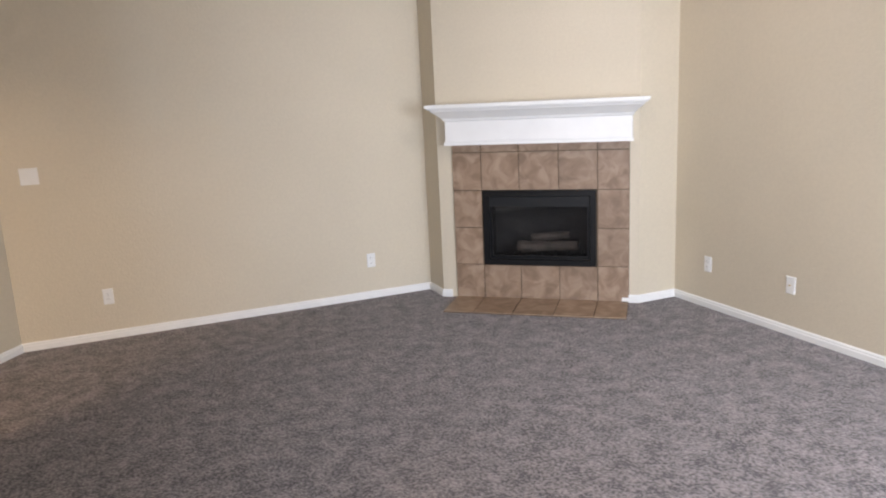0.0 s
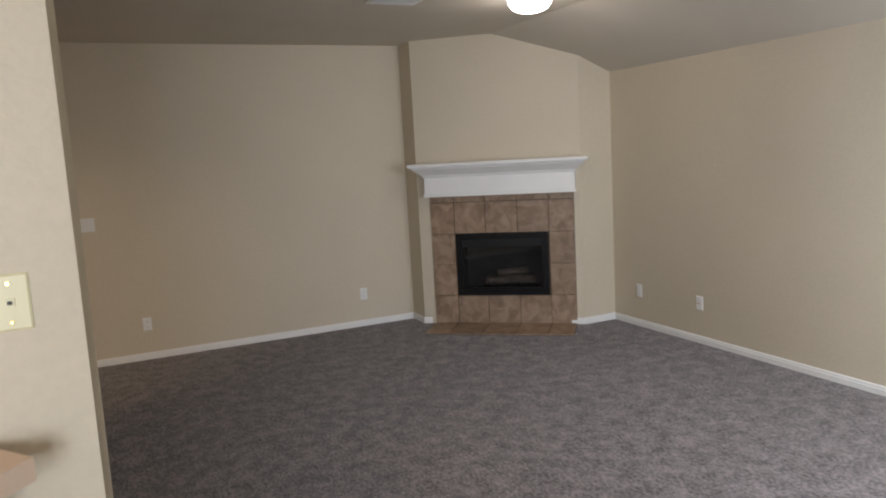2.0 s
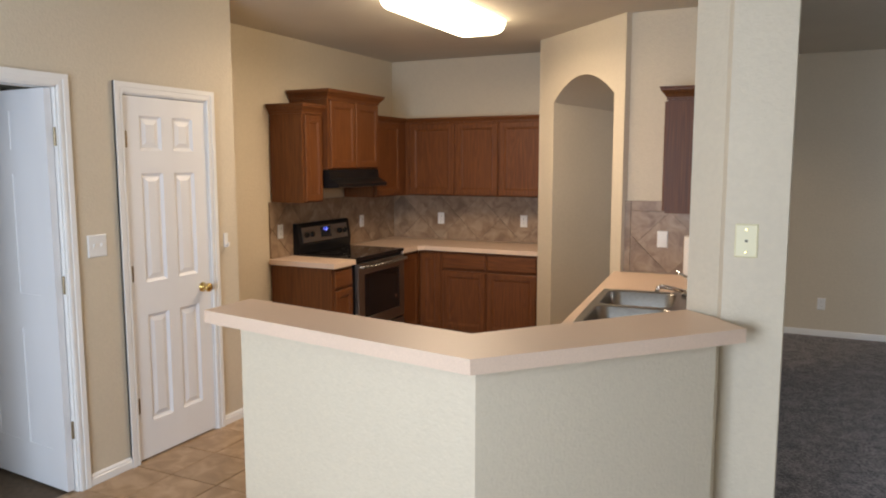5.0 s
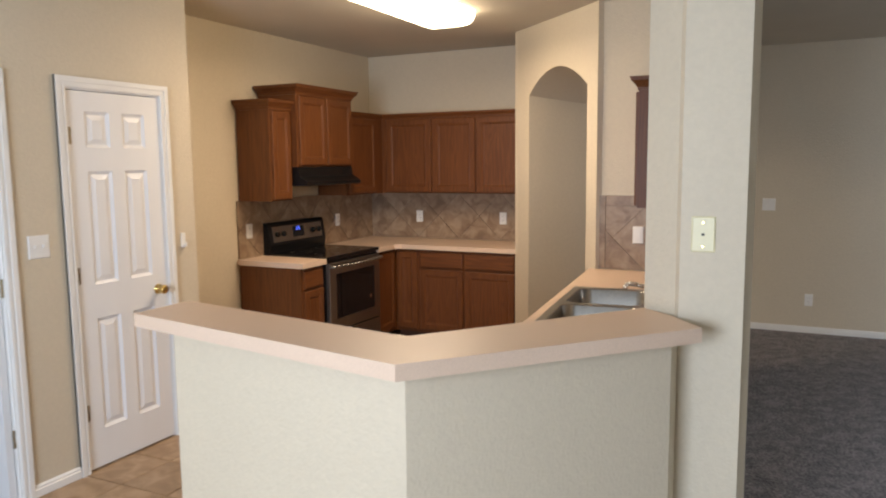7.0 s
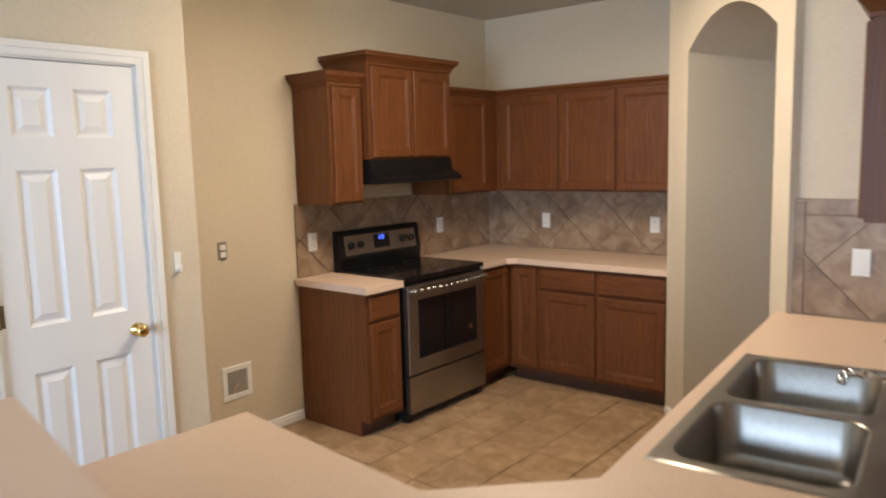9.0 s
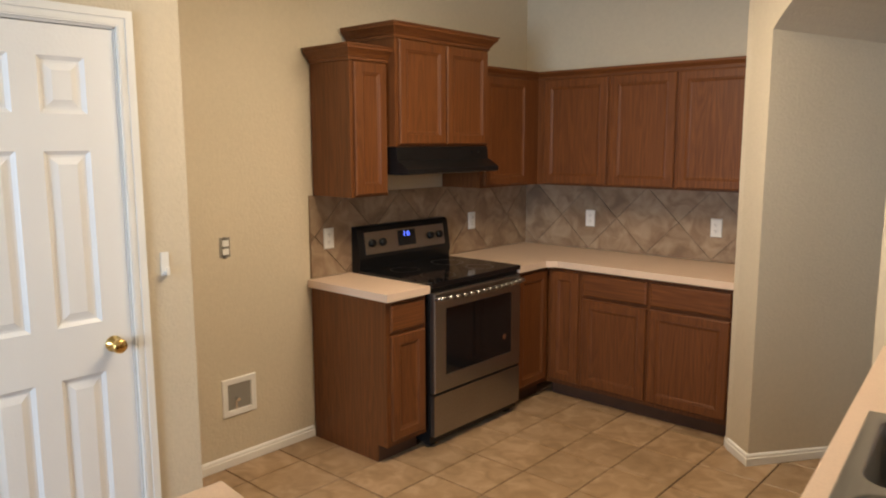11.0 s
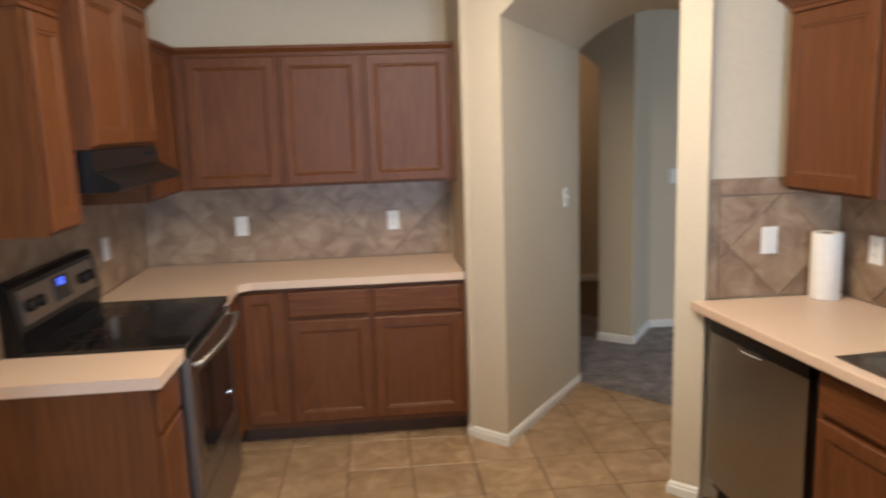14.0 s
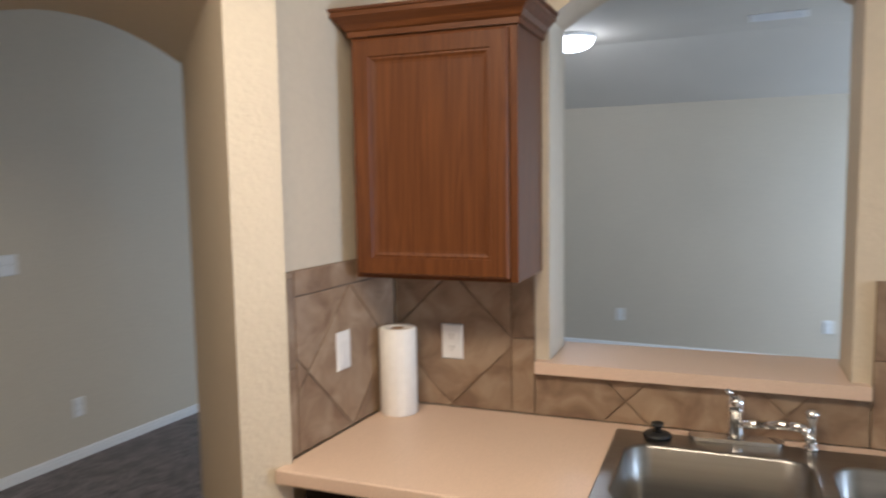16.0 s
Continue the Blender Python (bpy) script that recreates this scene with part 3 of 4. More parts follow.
# ---- plates on the walls ----
def plate(name, m, label, category, kind="outlet", w=0.072, h=0.116, mat=None, group=""):
    """Local x to the right, z up, front towards -y, back on the wall."""
    mat = mat or PLATE
    t = empty(name, m, label, category, group)
    bm = bmesh.new()
    add_rings(bm, -w / 2, -h / 2, w / 2, h / 2, [(0, -0.0005), (0, -0.003), (0.005, -0.0065)])
    finish("cover", bm, mat, t)
    if kind == "outlet":
        for s in (-1, 1):
            bm = bmesh.new()
            add_prism(bm, [(0.017 * math.cos(a), max(-0.0125, min(0.0125, 0.017 * math.sin(a)))) for a in [2 * math.pi * i / 16 for i in range(16)]], 0, 0.002)
            finish("socket", bm, mat, t, m=pose(0, -0.0066, s * 0.02, 90, 0, 0))
            boxes("slot", [((-0.0075, -0.0093, s * 0.02), (-0.0055, -0.0085, s * 0.02 + 0.008)), ((0.0055, -0.0093, s * 0.02), (0.0075, -0.0085, s * 0.02 + 0.007)), ((-0.002, -0.0093, s * 0.02 - 0.009), (0.002, -0.0085, s * 0.02 - 0.005))], SLOT, t)
    elif kind == "switch":
        n = max(1, round(w / 0.06) - 0) if w > 0.09 else 1
        for i in range(n):
            x = (i - (n - 1) / 2) * 0.046
            boxes("toggle", [((x - 0.005, -0.0085, -0.012), (x + 0.005, -0.0066, 0.012)), ((x - 0.004, -0.016, 0.0), (x + 0.004, -0.0066, 0.01))], mat, t, 0.001)
    elif kind == "rocker":
        box("rocker", (-0.017, -0.0095, -0.033), (0.017, -0.0066, 0.033), mat, t, 0.0015)
    elif kind == "phone":
        box("jack", (-0.009, -0.010, -0.009), (0.009, -0.0066, 0.009), mat, t, 0.001)
        box("jack_hole", (-0.005, -0.0115, -0.004), (0.005, -0.0101, 0.004), SLOT, t)
        for z in (-0.042, 0.042):
            tube("stud", (0, -0.0066, z), (0, -0.012, z), 0.004, BRASS, t, n=10)
    elif kind == "coax":
        tube("connector", (0, -0.0066, 0), (0, -0.018, 0), 0.005, BRASS, t, n=10)
    return t


G1 = "wall outlets in the living room"
plate("wall_outlet", facing(2.17, LN, 0.325, 0), "white duplex outlet low on the beige wall", "outlet", group=G1)
plate("wall_outlet", facing(0.17, LN, 0.32, 0), "white duplex outlet low on the beige wall", "outlet", group=G1)
plate("wall_outlet", facing(EX, 4.26, 0.33, 270), "white duplex outlet low on the beige wall", "outlet", group=G1)
plate("cable_plate", facing(EX, 3.52, 0.335, 270), "white cable wall plate low on the wall", "wall plate", "coax")
plate("wall_outlet", facing(EX, 1.75, 0.34, 270), "white duplex outlet low on the beige wall", "outlet", group=G1)
plate("light_switch", facing(-0.21, LN, 1.225, 0), "white double light switch on the beige wall", "switch", "switch", w=0.116)
plate("phone_plate", facing(-0.258, 0.875, 1.398, 0), "yellowed ivory telephone wall plate on the column", "wall plate", "phone", 0.08, 0.125, IVORY)
uL = math.dist(PL, L) / length
side = (DEP[0] + (DEPR[0] - DEP[0]) * uL, DEP[1] + (DEPR[1] - DEP[1]) * uL)   # passage wall from its front edge
dg = math.degrees(math.atan2(side[1], side[0]))
plate("light_switch", pose(L[0] + side[0] * 0.79, L[1] + side[1] * 0.79, 1.23, 0, 0, dg), "white light switch inside the arched passage", "switch", "switch")
G2 = "outlets over the kitchen counters"
plate("counter_outlet", facing(-3.368, NY - 0.014, 1.128, 0), "white outlet on the tile backsplash", "outlet", group=G2)
plate("counter_outlet", facing(-2.475, NY - 0.014, 1.125, 0), "white outlet on the tile backsplash", "outlet", group=G2)
plate("counter_outlet", facing(WX + 0.014, 2.79, 1.125, 90), "white outlet on the tile backsplash", "outlet", group=G2)
plate("counter_outlet", facing(WX + 0.014, 4.05, 1.125, 90), "white outlet on the tile backsplash", "outlet", group=G2)
plate("counter_outlet", sink_wall(KX - 0.014, 3.01, 1.13), "white outlet on the tile backsplash by the sink", "outlet", group=G2)
plate("disposal_switch", facing(-0.93, 3.23 - 0.014, 1.155, 0), "white rocker switch on the tile backsplash", "switch", "rocker")
plate("light_switch", facing(PX, 0.575, 1.26, 90), "white double light switch beside the pantry door", "switch", "switch", w=0.116)
chime = empty("wall_chime", facing(-1.15, 7.75, 2.1, 0), "small tan door chime box on the hall wall", "door chime")
box("cover", (-0.07, -0.045, -0.05), (0.07, -0.001, 0.05), IVORY, chime, 0.008)

# open box without a cover, behind the missing fridge
ob = empty("open_outlet_box", facing(WX, 2.14, 1.142, 90), "uncovered electrical outlet box set in the wall", "outlet box")
# thin sheet on the wall, its colour painting the shaded box opening
box("box_shade", (-0.03, -0.002, -0.05), (0.03, -0.0005, 0.05), HOLESHADE, ob)
boxes("receptacle", [((-0.017, -0.012, 0.006), (0.017, -0.002, 0.036)), ((-0.017, -0.012, -0.036), (0.017, -0.002, -0.006))], PLATE, ob, 0.003)
for z in (-0.046, 0.0, 0.046):
    box("strap", (-0.010, -0.007, z - 0.006), (0.010, -0.002, z + 0.006), STEEL, ob)
ob = empty("water_box", facing(WX, 2.185, 0.366, 90), "white recessed water valve box low on the wall", "valve box")
bm = bmesh.new()
add_rings(bm, -0.10, -0.10, 0.10, 0.10, [(0, -0.0005), (0, -0.006), (0.004, -0.010), (0.03, -0.010), (0.034, -0.001)], False)
bm.faces.ensure_lookup_table()
finish("rim", bm, PLATE, ob)
# no hollow here: a darker sheet paints the shade within the rim
box("recess_shade", (-0.066, -0.003, -0.066), (0.066, -0.0012, 0.066), HOLESHADE, ob)
bm = bmesh.new()
add_tube(bm, (-0.02, -0.004, -0.066), (-0.02, -0.004, -0.01), 0.008, n=10)
add_tube(bm, (-0.02, -0.004, -0.01), (-0.02, -0.03, -0.01), 0.01, n=10)
finish("valve", bm, CHROME, ob)
ob = empty("hook", facing(PX, 1.525, 1.20, 90), "white plastic adhesive utility hook on the wall", "hook")
box("back", (-0.016, -0.006, -0.045), (0.016, -0.0005, 0.045), PLATE, ob, 0.004)
box("prong", (-0.007, -0.026, -0.04), (0.007, -0.006, -0.028), PLATE, ob, 0.003)
box("tip", (-0.007, -0.028, -0.04), (0.007, -0.022, -0.012), PLATE, ob, 0.003)


# ---- six-panel doors ----
def panel_door(name, m, w, label, hinge_left=True, h=2.048):
    """Hinged at local x = 0, face towards -y, 35 mm thick."""
    t = empty(name, m, label, "door")
    st_, mid = 0.105 * w / 0.61, 0.085
    pw_ = (w - 2 * st_ - mid) / 2
    zs = [(0.22, 0.835), (1.02, 1.63), (1.755, 1.945)]
    bm = bmesh.new()
    xs = [(st_, st_ + pw_), (st_ + pw_ + mid, w - st_)]
    add_box(bm, (0, 0, 0.012), (st_, 0.035, h))
    add_box(bm, (w - st_, 0, 0.012), (w, 0.035, h))
    zprev = 0.012
    for z0, z1 in zs + [(h, h)]:
        add_box(bm, (st_, 0, zprev), (w - st_, 0.035, z0))
        zprev = z1
    for z0, z1 in zs:
        add_box(bm, (st_ + pw_, 0, z0), (st_ + pw_ + mid, 0.035, z1))
    finish("frame", bm, DOORW, t)
    for z0, z1 in zs:
        for x0, x1 in xs:
            bm = bmesh.new()
            add_rings(bm, x0, z0, x1, z1, [(0.0, 0.03), (0.0, 0.0005), (0.004, 0.004), (0.014, 0.011), (0.022, 0.011), (0.046, 0.003)])
            finish("panel", bm, DOORW, t)
    return t


def casing(name, y0, y1, top):
    bm = bmesh.new()
    x = PX + 0.0005
    for o, wd, tk in ((0.0, 0.057, 0.012), (0.030, 0.027, 0.017), (0.006, 0.012, 0.0145)):
        a, b = o, o + wd
        add_box(bm, (x, y0 - b, 0), (x + tk, y0 - a, top + b))
        add_box(bm, (x, y1 + a, 0), (x + tk, y1 + b, top + b))
        add_box(bm, (x, y0 - a, top + a), (x + tk, y1 + a, top + b))
    add_box(bm, (PX - 0.12, y0 - 0.0005, 0), (PX, y0 + 0.008, top))
    add_box(bm, (PX - 0.12, y1 - 0.008, 0), (PX, y1 + 0.0005, top))
    add_box(bm, (PX - 0.12, y0, top - 0.008), (PX, y1, top + 0.0005))
    return st(finish(name, bm, WHITE))


casing("door_frame_1", D0, D1, DT)
pd = panel_door("pantry_door", facing(PX - 0.004, D0 + 0.009, 0, 90), D1 - D0 - 0.018, "closed white six-panel pantry door with brass knob")
kx = 0.53
kn = lathe("knob", [(0.030, 0.0), (0.030, 0.006), (0.012, 0.010), (0.011, 0.030), (0.020, 0.036), (0.027, 0.046), (0.027, 0.056), (0.020, 0.064), (0.006, 0.067)], BRASS, pd, pose(kx, -0.0005, 0.93, 90, 0, 0))
for z in (0.33, 1.08, 1.815):
    tube("hinge", (-0.006, -0.006, z - 0.045), (-0.006, -0.006, z + 0.045), 0.0085, BRONZE, pd, n=10)
    box("hinge_leaf", (-0.009, -0.0012, z - 0.044), (0.018, -0.0003, z + 0.044), BRONZE, pd)
casing("door_frame_2", -0.46, D2, DT)
d2 = panel_door("side_door", pose(PX - 0.02, D2 - 0.015, 0, 0, 0, 176), 0.70, "white six-panel door standing open into a side room")
for z in (0.33, 1.08, 1.815):
    tube("hinge", (-0.008, -0.004, z - 0.045), (-0.008, -0.004, z + 0.045), 0.007, BRONZE, d2, n=10)


# ---- cabinets ----
DR = [(0.0, 0.0), (0.0, -0.015), (0.006, -0.020), (0.050, -0.020), (0.053, -0.016), (0.058, -0.017), (0.066, -0.012), (0.074, -0.011)]
DRW = [(0.0, 0.0), (0.0, -0.013), (0.004, -0.017), (0.012, -0.020)]


def leaf(name, parent, x0, z0, x1, z1, rings=DR, mat=None):
    bm = bmesh.new()
    add_rings(bm, x0, z0, x1, z1, rings)
    return finish(name, bm, mat or OAK, parent)


CROWN = [(0.0, -0.012), (0.008, -0.012), (0.008, 0.004), (0.014, 0.008), (0.022, 0.022), (0.040, 0.040), (0.044, 0.043), (0.044, 0.056), (0.050, 0.058), (0.050, 0.066)]
SMALLCROWN = [(0.0, -0.012), (0.006, -0.012), (0.006, 0.0), (0.014, 0.010), (0.024, 0.022), (0.026, 0.036)]


def upper(m, w, d, z0, z1, doors, label, crown=CROWN, group="upper kitchen cabinets"):
    t = empty("upper_cabinet", m, label, "cabinet", group)
    box("body", (0, 0, z0), (w, d, z1), OAK, t, 0.002)
    for x0, x1 in doors:
        leaf("door", t, x0, z0 + 0.012, x1, z1 - 0.02).location.y = -0.0008
    if crown:
        bm = bmesh.new()
        add_crown(bm, w, d, [(e + 0.0012, z1 + z) for e, z in crown])
        finish("crown", bm, OAKH, t)
    return t


def base(m, w, d, fronts, label, group="base kitchen cabinets", top=0.868):
    """fronts: (x0, x1, has_drawer)."""
    t = empty("base_cabinet", m, label, "cabinet", group)
    bm = bmesh.new()
    add_box(bm, (0, 0, 0.095), (w, d, top))
    finish("body", bm, OAK, t, bevel=0.0015)
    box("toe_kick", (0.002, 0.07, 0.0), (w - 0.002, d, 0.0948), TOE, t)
    for x0, x1, drawer in fronts:
        if drawer:
            leaf("drawer_front", t, x0, 0.705, x1, 0.845, DRW, OAKH).location.y = -0.0008
        leaf("door", t, x0, 0.125, x1, 0.685 if drawer else 0.845).location.y = -0.0008
    return t


# range wall, facing +x
FXU, FXB = WX + 0.33, WX + 0.605
RY0, RY1 = 2.955, 3.745
face = lambda x, y: facing(x, y, 0, 90)
upper(face(FXU, 2.69), 0.262, 0.315, 1.372, 2.085, [(0.02, 0.245)], "narrow stained oak upper cabinet beside the range hood")
upper(face(FXU + 0.06, RY0 + 0.0), RY1 - RY0, 0.375, 1.635, 2.215, [(0.02, 0.39), (0.40, 0.77)], "raised stained oak upper cabinet over the range hood")
upper(face(FXU, RY1 + 0.003), NY - 0.017 - RY1 - 0.006, 0.315, 1.372, 2.085, [(0.03, 0.49)], "stained oak upper cabinet in the kitchen corner", SMALLCROWN)
b1 = base(face(FXB, 2.665), 0.284, 0.59, [(0.02, 0.265, True)], "narrow stained oak base cabinet with drawer beside the range")
boxes("end_panel", [((-0.005, 0.0, 0.095), (-0.0005, 0.588, 0.868)), ((-0.005, 0.07, 0.0), (-0.0005, 0.588, 0.0945))], OAK, b1)
base(face(FXB, RY1 + 0.008), 4.115 - RY1 - 0.01, 0.59, [(0.01, 0.33, False)], "stained oak base cabinet in the kitchen corner")
# long wall, facing -y
upper(facing(FXU + 0.003, NY - 0.33, 0, 0), -2.124 - FXU - 0.004, 0.315, 1.372, 2.085, [(0.06, 0.535), (0.555, 0.985), (1.005, 1.455)], "run of stained oak upper cabinets on the long wall", SMALLCROWN)
base(facing(FXB + 0.003, 4.115, 0, 0), -2.124 - FXB - 0.004, 0.57, [(0.03, 0.235, False), (0.265, 0.695, True), (0.715, 1.185, True)], "run of stained oak base cabinets with drawers")


def counter(name, poly, label, z0=0.870, z1=0.910, bevel=0.013):
    ob = prism(name, poly, z0, z1, LAMI, bevel=bevel, segs=3)
    return tagged(ob, label, "countertop")


counter("countertop", [(WX + 0.016, 2.635), (WX + 0.645, 2.635), (WX + 0.645, 2.948), (WX + 0.016, 2.948)], "short pinkish-beige laminate countertop beside the range")
counter("countertop", [(WX + 0.016, RY1 + 0.006), (WX + 0.645, RY1 + 0.006), (WX + 0.645, 4.03), (WX + 0.70, 4.075), (-2.126, 4.075), (-2.126, NY - 0.016), (WX + 0.016, NY - 0.016)], "pinkish-beige laminate countertop round the kitchen corner")

# ---- range ----
rg = empty("range", face(WX + 0.66, RY0 + 0.004), "black and slate-steel freestanding electric range with glass cooktop", "range")
RW = RY1 - RY0 - 0.006
box("body", (0, 0.035, 0.03), (RW, 0.64, 0.895), BLACK, rg, 0.004)
box("cooktop", (-0.002, 0.01, 0.896), (RW + 0.002, 0.585, 0.922), GLASSB, rg, 0.006)
for x, y, r in ((0.21, 0.16, 0.10), (0.58, 0.16, 0.085), (0.21, 0.42, 0.085), (0.58, 0.42, 0.10)):
    bm = bmesh.new()
    for k in range(40):
        a0, a1 = 2 * math.pi * k / 40, 2 * math.pi * (k + 1) / 40
        bm.faces.new([bm.verts.new((x + rr * math.cos(a), y + rr * math.sin(a), 0.9224)) for rr, a in ((r, a0), (r, a1), (r - 0.003, a1), (r - 0.003, a0))])
    finish("burner_ring", bm, DSTEEL, rg)
box("drawer", (0.006, 0.005, 0.07), (RW - 0.006, 0.034, 0.30), DSTEEL, rg, 0.006)
bm = bmesh.new()
add_rings(bm, 0.006, 0.312, RW - 0.006, 0.865, [(0, 0.034), (0, 0.006), (0.006, 0.0), (0.09, 0.0), (0.094, 0.004)])
finish("oven_door", bm, DSTEEL, rg)
box("window", (0.098, 0.0, 0.408), (RW - 0.098, 0.0038, 0.775), GLASSB, rg, 0.001)
tube("badge", (RW - 0.17, 0.0, 0.515), (RW - 0.17, -0.004, 0.515), 0.017, CHROME, rg)
bm = bmesh.new()
N = 14
pts = [Vector((0.02 + (RW - 0.04) * i / N, -0.028 - 0.028 * math.sin(math.pi * i / N), 0.838)) for i in range(N + 1)]
for p, q in zip(pts, pts[1:]):
    add_tube(bm, p, q, 0.0135, n=12)
for p in (pts[0], pts[-1]):
    add_tube(bm, p, p + Vector((0, 0.032, 0)), 0.011, n=10)
finish("handle", bm, STEEL, rg, smooth=True)
for fx in (0.03, RW - 0.07):
    for fy in (0.06, 0.55):
        box("foot", (fx, fy, 0), (fx + 0.04, fy + 0.045, 0.03), MATBLK, rg)
bm = bmesh.new()
sec = [(0.585, 0.90), (0.575, 0.99), (0.60, 1.155), (0.615, 1.175), (0.645, 1.175), (0.645, 0.90)]
va = [bm.verts.new((0.0, y, z)) for y, z in sec]
vb = [bm.verts.new((RW, y, z)) for y, z in sec]
bm.faces.new(va)
bm.faces.new(vb[::-1])
for i in range(len(sec)):
    j = (i + 1) % len(sec)
    bm.faces.new((va[i], vb[i], vb[j], va[j]))
finish("backguard", bm, BLACK, rg, bevel=0.004)
tilt = pose(0, 0.5765, 0.99, -8.6, 0, 0)
pnl = box("control_panel", (0.05, -0.006, 0.02), (RW - 0.05, 0.0, 0.15), DSTEEL, rg, 0.002, m=tilt)
for x in (0.10, 0.185, RW - 0.185, RW - 0.10):
    lathe("knob", [(0.024, 0.0), (0.023, 0.016), (0.019, 0.022), (0.012, 0.023)], BLACK, rg, tilt @ pose(x, -0.0063, 0.085, 90, 0, 0), 20)
box("display", (RW / 2 - 0.075, -0.009, 0.045), (RW / 2 + 0.075, -0.0063, 0.14), GLASSB, rg, 0.001, m=tilt)
digits = []
for k, segs in enumerate(("1101101", "0110000", "1111110")):
    x = RW / 2 - 0.025 + k * 0.018
    sl = {0: ((x, 0.128), (x + 0.011, 0.1305)), 1: ((x + 0.0095, 0.117), (x + 0.012, 0.129)), 2: ((x + 0.0095, 0.105), (x + 0.012, 0.116)), 3: ((x, 0.103), (x + 0.011, 0.1055)), 4: ((x - 0.001, 0.105), (x + 0.0015, 0.116)), 5: ((x - 0.001, 0.117), (x + 0.0015, 0.129)), 6: ((x, 0.1155), (x + 0.011, 0.118))}
    digits += [((a[0], -0.0102, a[1]), (b[0], -0.0092, b[1])) for i, (a, b) in sl.items() if segs[i] == "1"]
boxes("digits", digits, DISPLAY, rg, m=tilt)

# ---- range hood ----
hd = empty("range_hood", face(FXU + 0.06, RY0 + 0.004), "black under-cabinet range hood over the range", "range hood")
HW = RW
bm = bmesh.new()
sec = [(0.37, 1.632), (0.0, 1.632), (-0.01, 1.56), (-0.09, 1.515), (-0.09, 1.49), (-0.075, 1.485), (0.37, 1.485)]
va = [bm.verts.new((0.0, y, z)) for y, z in sec]
vb = [bm.verts.new((HW, y, z)) for y, z in sec]
bm.faces.new(va)
bm.faces.new(vb[::-1])
for i in range(len(sec)):
    j = (i + 1) % len(sec)
    bm.faces.new((va[i], vb[i], vb[j], va[j]))
finish("shell", bm, BLACK, hd, bevel=0.004)
box("filter", (0.08, 0.03, 1.478), (HW - 0.08, 0.33, 1.4848), STEEL, hd, 0.002)
boxes("switches", [((HW - 0.16, -0.0145, 1.595), (HW - 0.125, -0.004, 1.61)), ((HW - 0.10, -0.0145, 1.595), (HW - 0.065, -0.004, 1.61))], MATBLK, hd)

# ---- bar, half wall, sink run ----
B = [(-2.215, 0.135), (-0.955, -0.085), (-0.235, 0.715), (-0.355, 0.874), (-0.475, 0.985), (-1.085, 0.225), (-2.215, 0.415)]
st(prism("half_wall", [(-2.10, 0.215), (-0.98, 0.015), (-0.335, 0.735), (-0.335, 0.872), (-0.475, 0.983), (-1.045, 0.165), (-2.10, 0.34)], -0.02, 1.0485, WALL, bevel=0.006))
bar = prism("bar_top", B, 1.050, 1.100, LAMI, bevel=0.018, segs=3)
tagged(bar, "angled pinkish-beige laminate breakfast bar top on the half wall", "bar top")
sill = prism("pass_through_sill", [turned(KX - 0.04, W0 - 0.045), turned(KX - 0.04, W1 + 0.04), turned(KX - 0.001, W1 + 0.04), turned(KX - 0.001, W1 - 0.002), turned(KX + 0.224, W1 - 0.002), turned(KX + 0.224, W1 + 0.04), turned(KX + 0.275, W1 + 0.04), turned(KX + 0.275, W0 - 0.045), turned(KX + 0.224, W0 - 0.045), turned(KX + 0.224, W0 + 0.002), turned(KX - 0.001, W0 + 0.002), turned(KX - 0.001, W0 - 0.045)], 1.0505, 1.088, LAMI, bevel=0.008)
tagged(sill, "pinkish-beige laminate ledge in the pass-through opening", "ledge")

SX0, SX1, SY0, SY1 = -1.085, -0.575, 1.40, 2.43   # sink cut-out


def sink_turn(x, y):
    """Plan point of the sink, which stands square to the sink wall."""
    k = radians(TILT)
    cx, cy = (SX0 + SX1) / 2, (SY0 + SY1) / 2
    return (cx + math.cos(k) * (x - cx) - math.sin(k) * (y - cy), cy + math.sin(k) * (x - cx) + math.cos(k) * (y - cy))


def counter_with_hole():
    """The U-shaped counter: one slab with a rectangular hole for the sink."""
    bm = bmesh.new()
    BK0, BK1 = turned(KX - 0.012, SY0)[0], turned(KX - 0.012, SY1)[0]
    a, b, c, d = (sink_turn(x, y) for x, y in ((SX0, SY0), (SX1, SY0), (SX1, SY1), (SX0, SY1)))
    front = lambda y: -1.265 + (3.214 - y) * 0.0873
    fa, fd = (front(a[1]), a[1]), (front(d[1]), d[1])
    kb, kc = (BK0, b[1]), (BK1, c[1])
    polys = [[(-2.14, 0.33), (-1.095, 0.205), (-1.375, 0.92), (-2.13, 1.0)],
             [(-1.095, 0.205), (-0.475, 0.965), (-0.44, 1.14), kb, b, a, fa, (front(1.21), 1.21), (-1.375, 0.92)],
             [fa, a, d, fd],
             [b, kb, kc, c],
             [fd, d, c, kc, (KX - 0.012, 3.214), (-1.265, 3.214)]]
    for p in polys:
        add_prism(bm, p, 0.870, 0.910)
    bmesh.ops.remove_doubles(bm, verts=bm.verts, dist=0.0002)
    bm.verts.index_update()
    seen = {}
    for f in bm.faces:
        seen.setdefault(tuple(sorted(v.index for v in f.verts)), []).append(f)
    bmesh.ops.delete(bm, geom=[f for fs in seen.values() if len(fs) > 1 for f in fs], context="FACES")
    ob = finish("countertop", bm, LAMI, bevel=0.011, segs=3)
    return tagged(ob, "U-shaped pinkish-beige laminate countertop holding the sink", "countertop")


counter_with_hole()
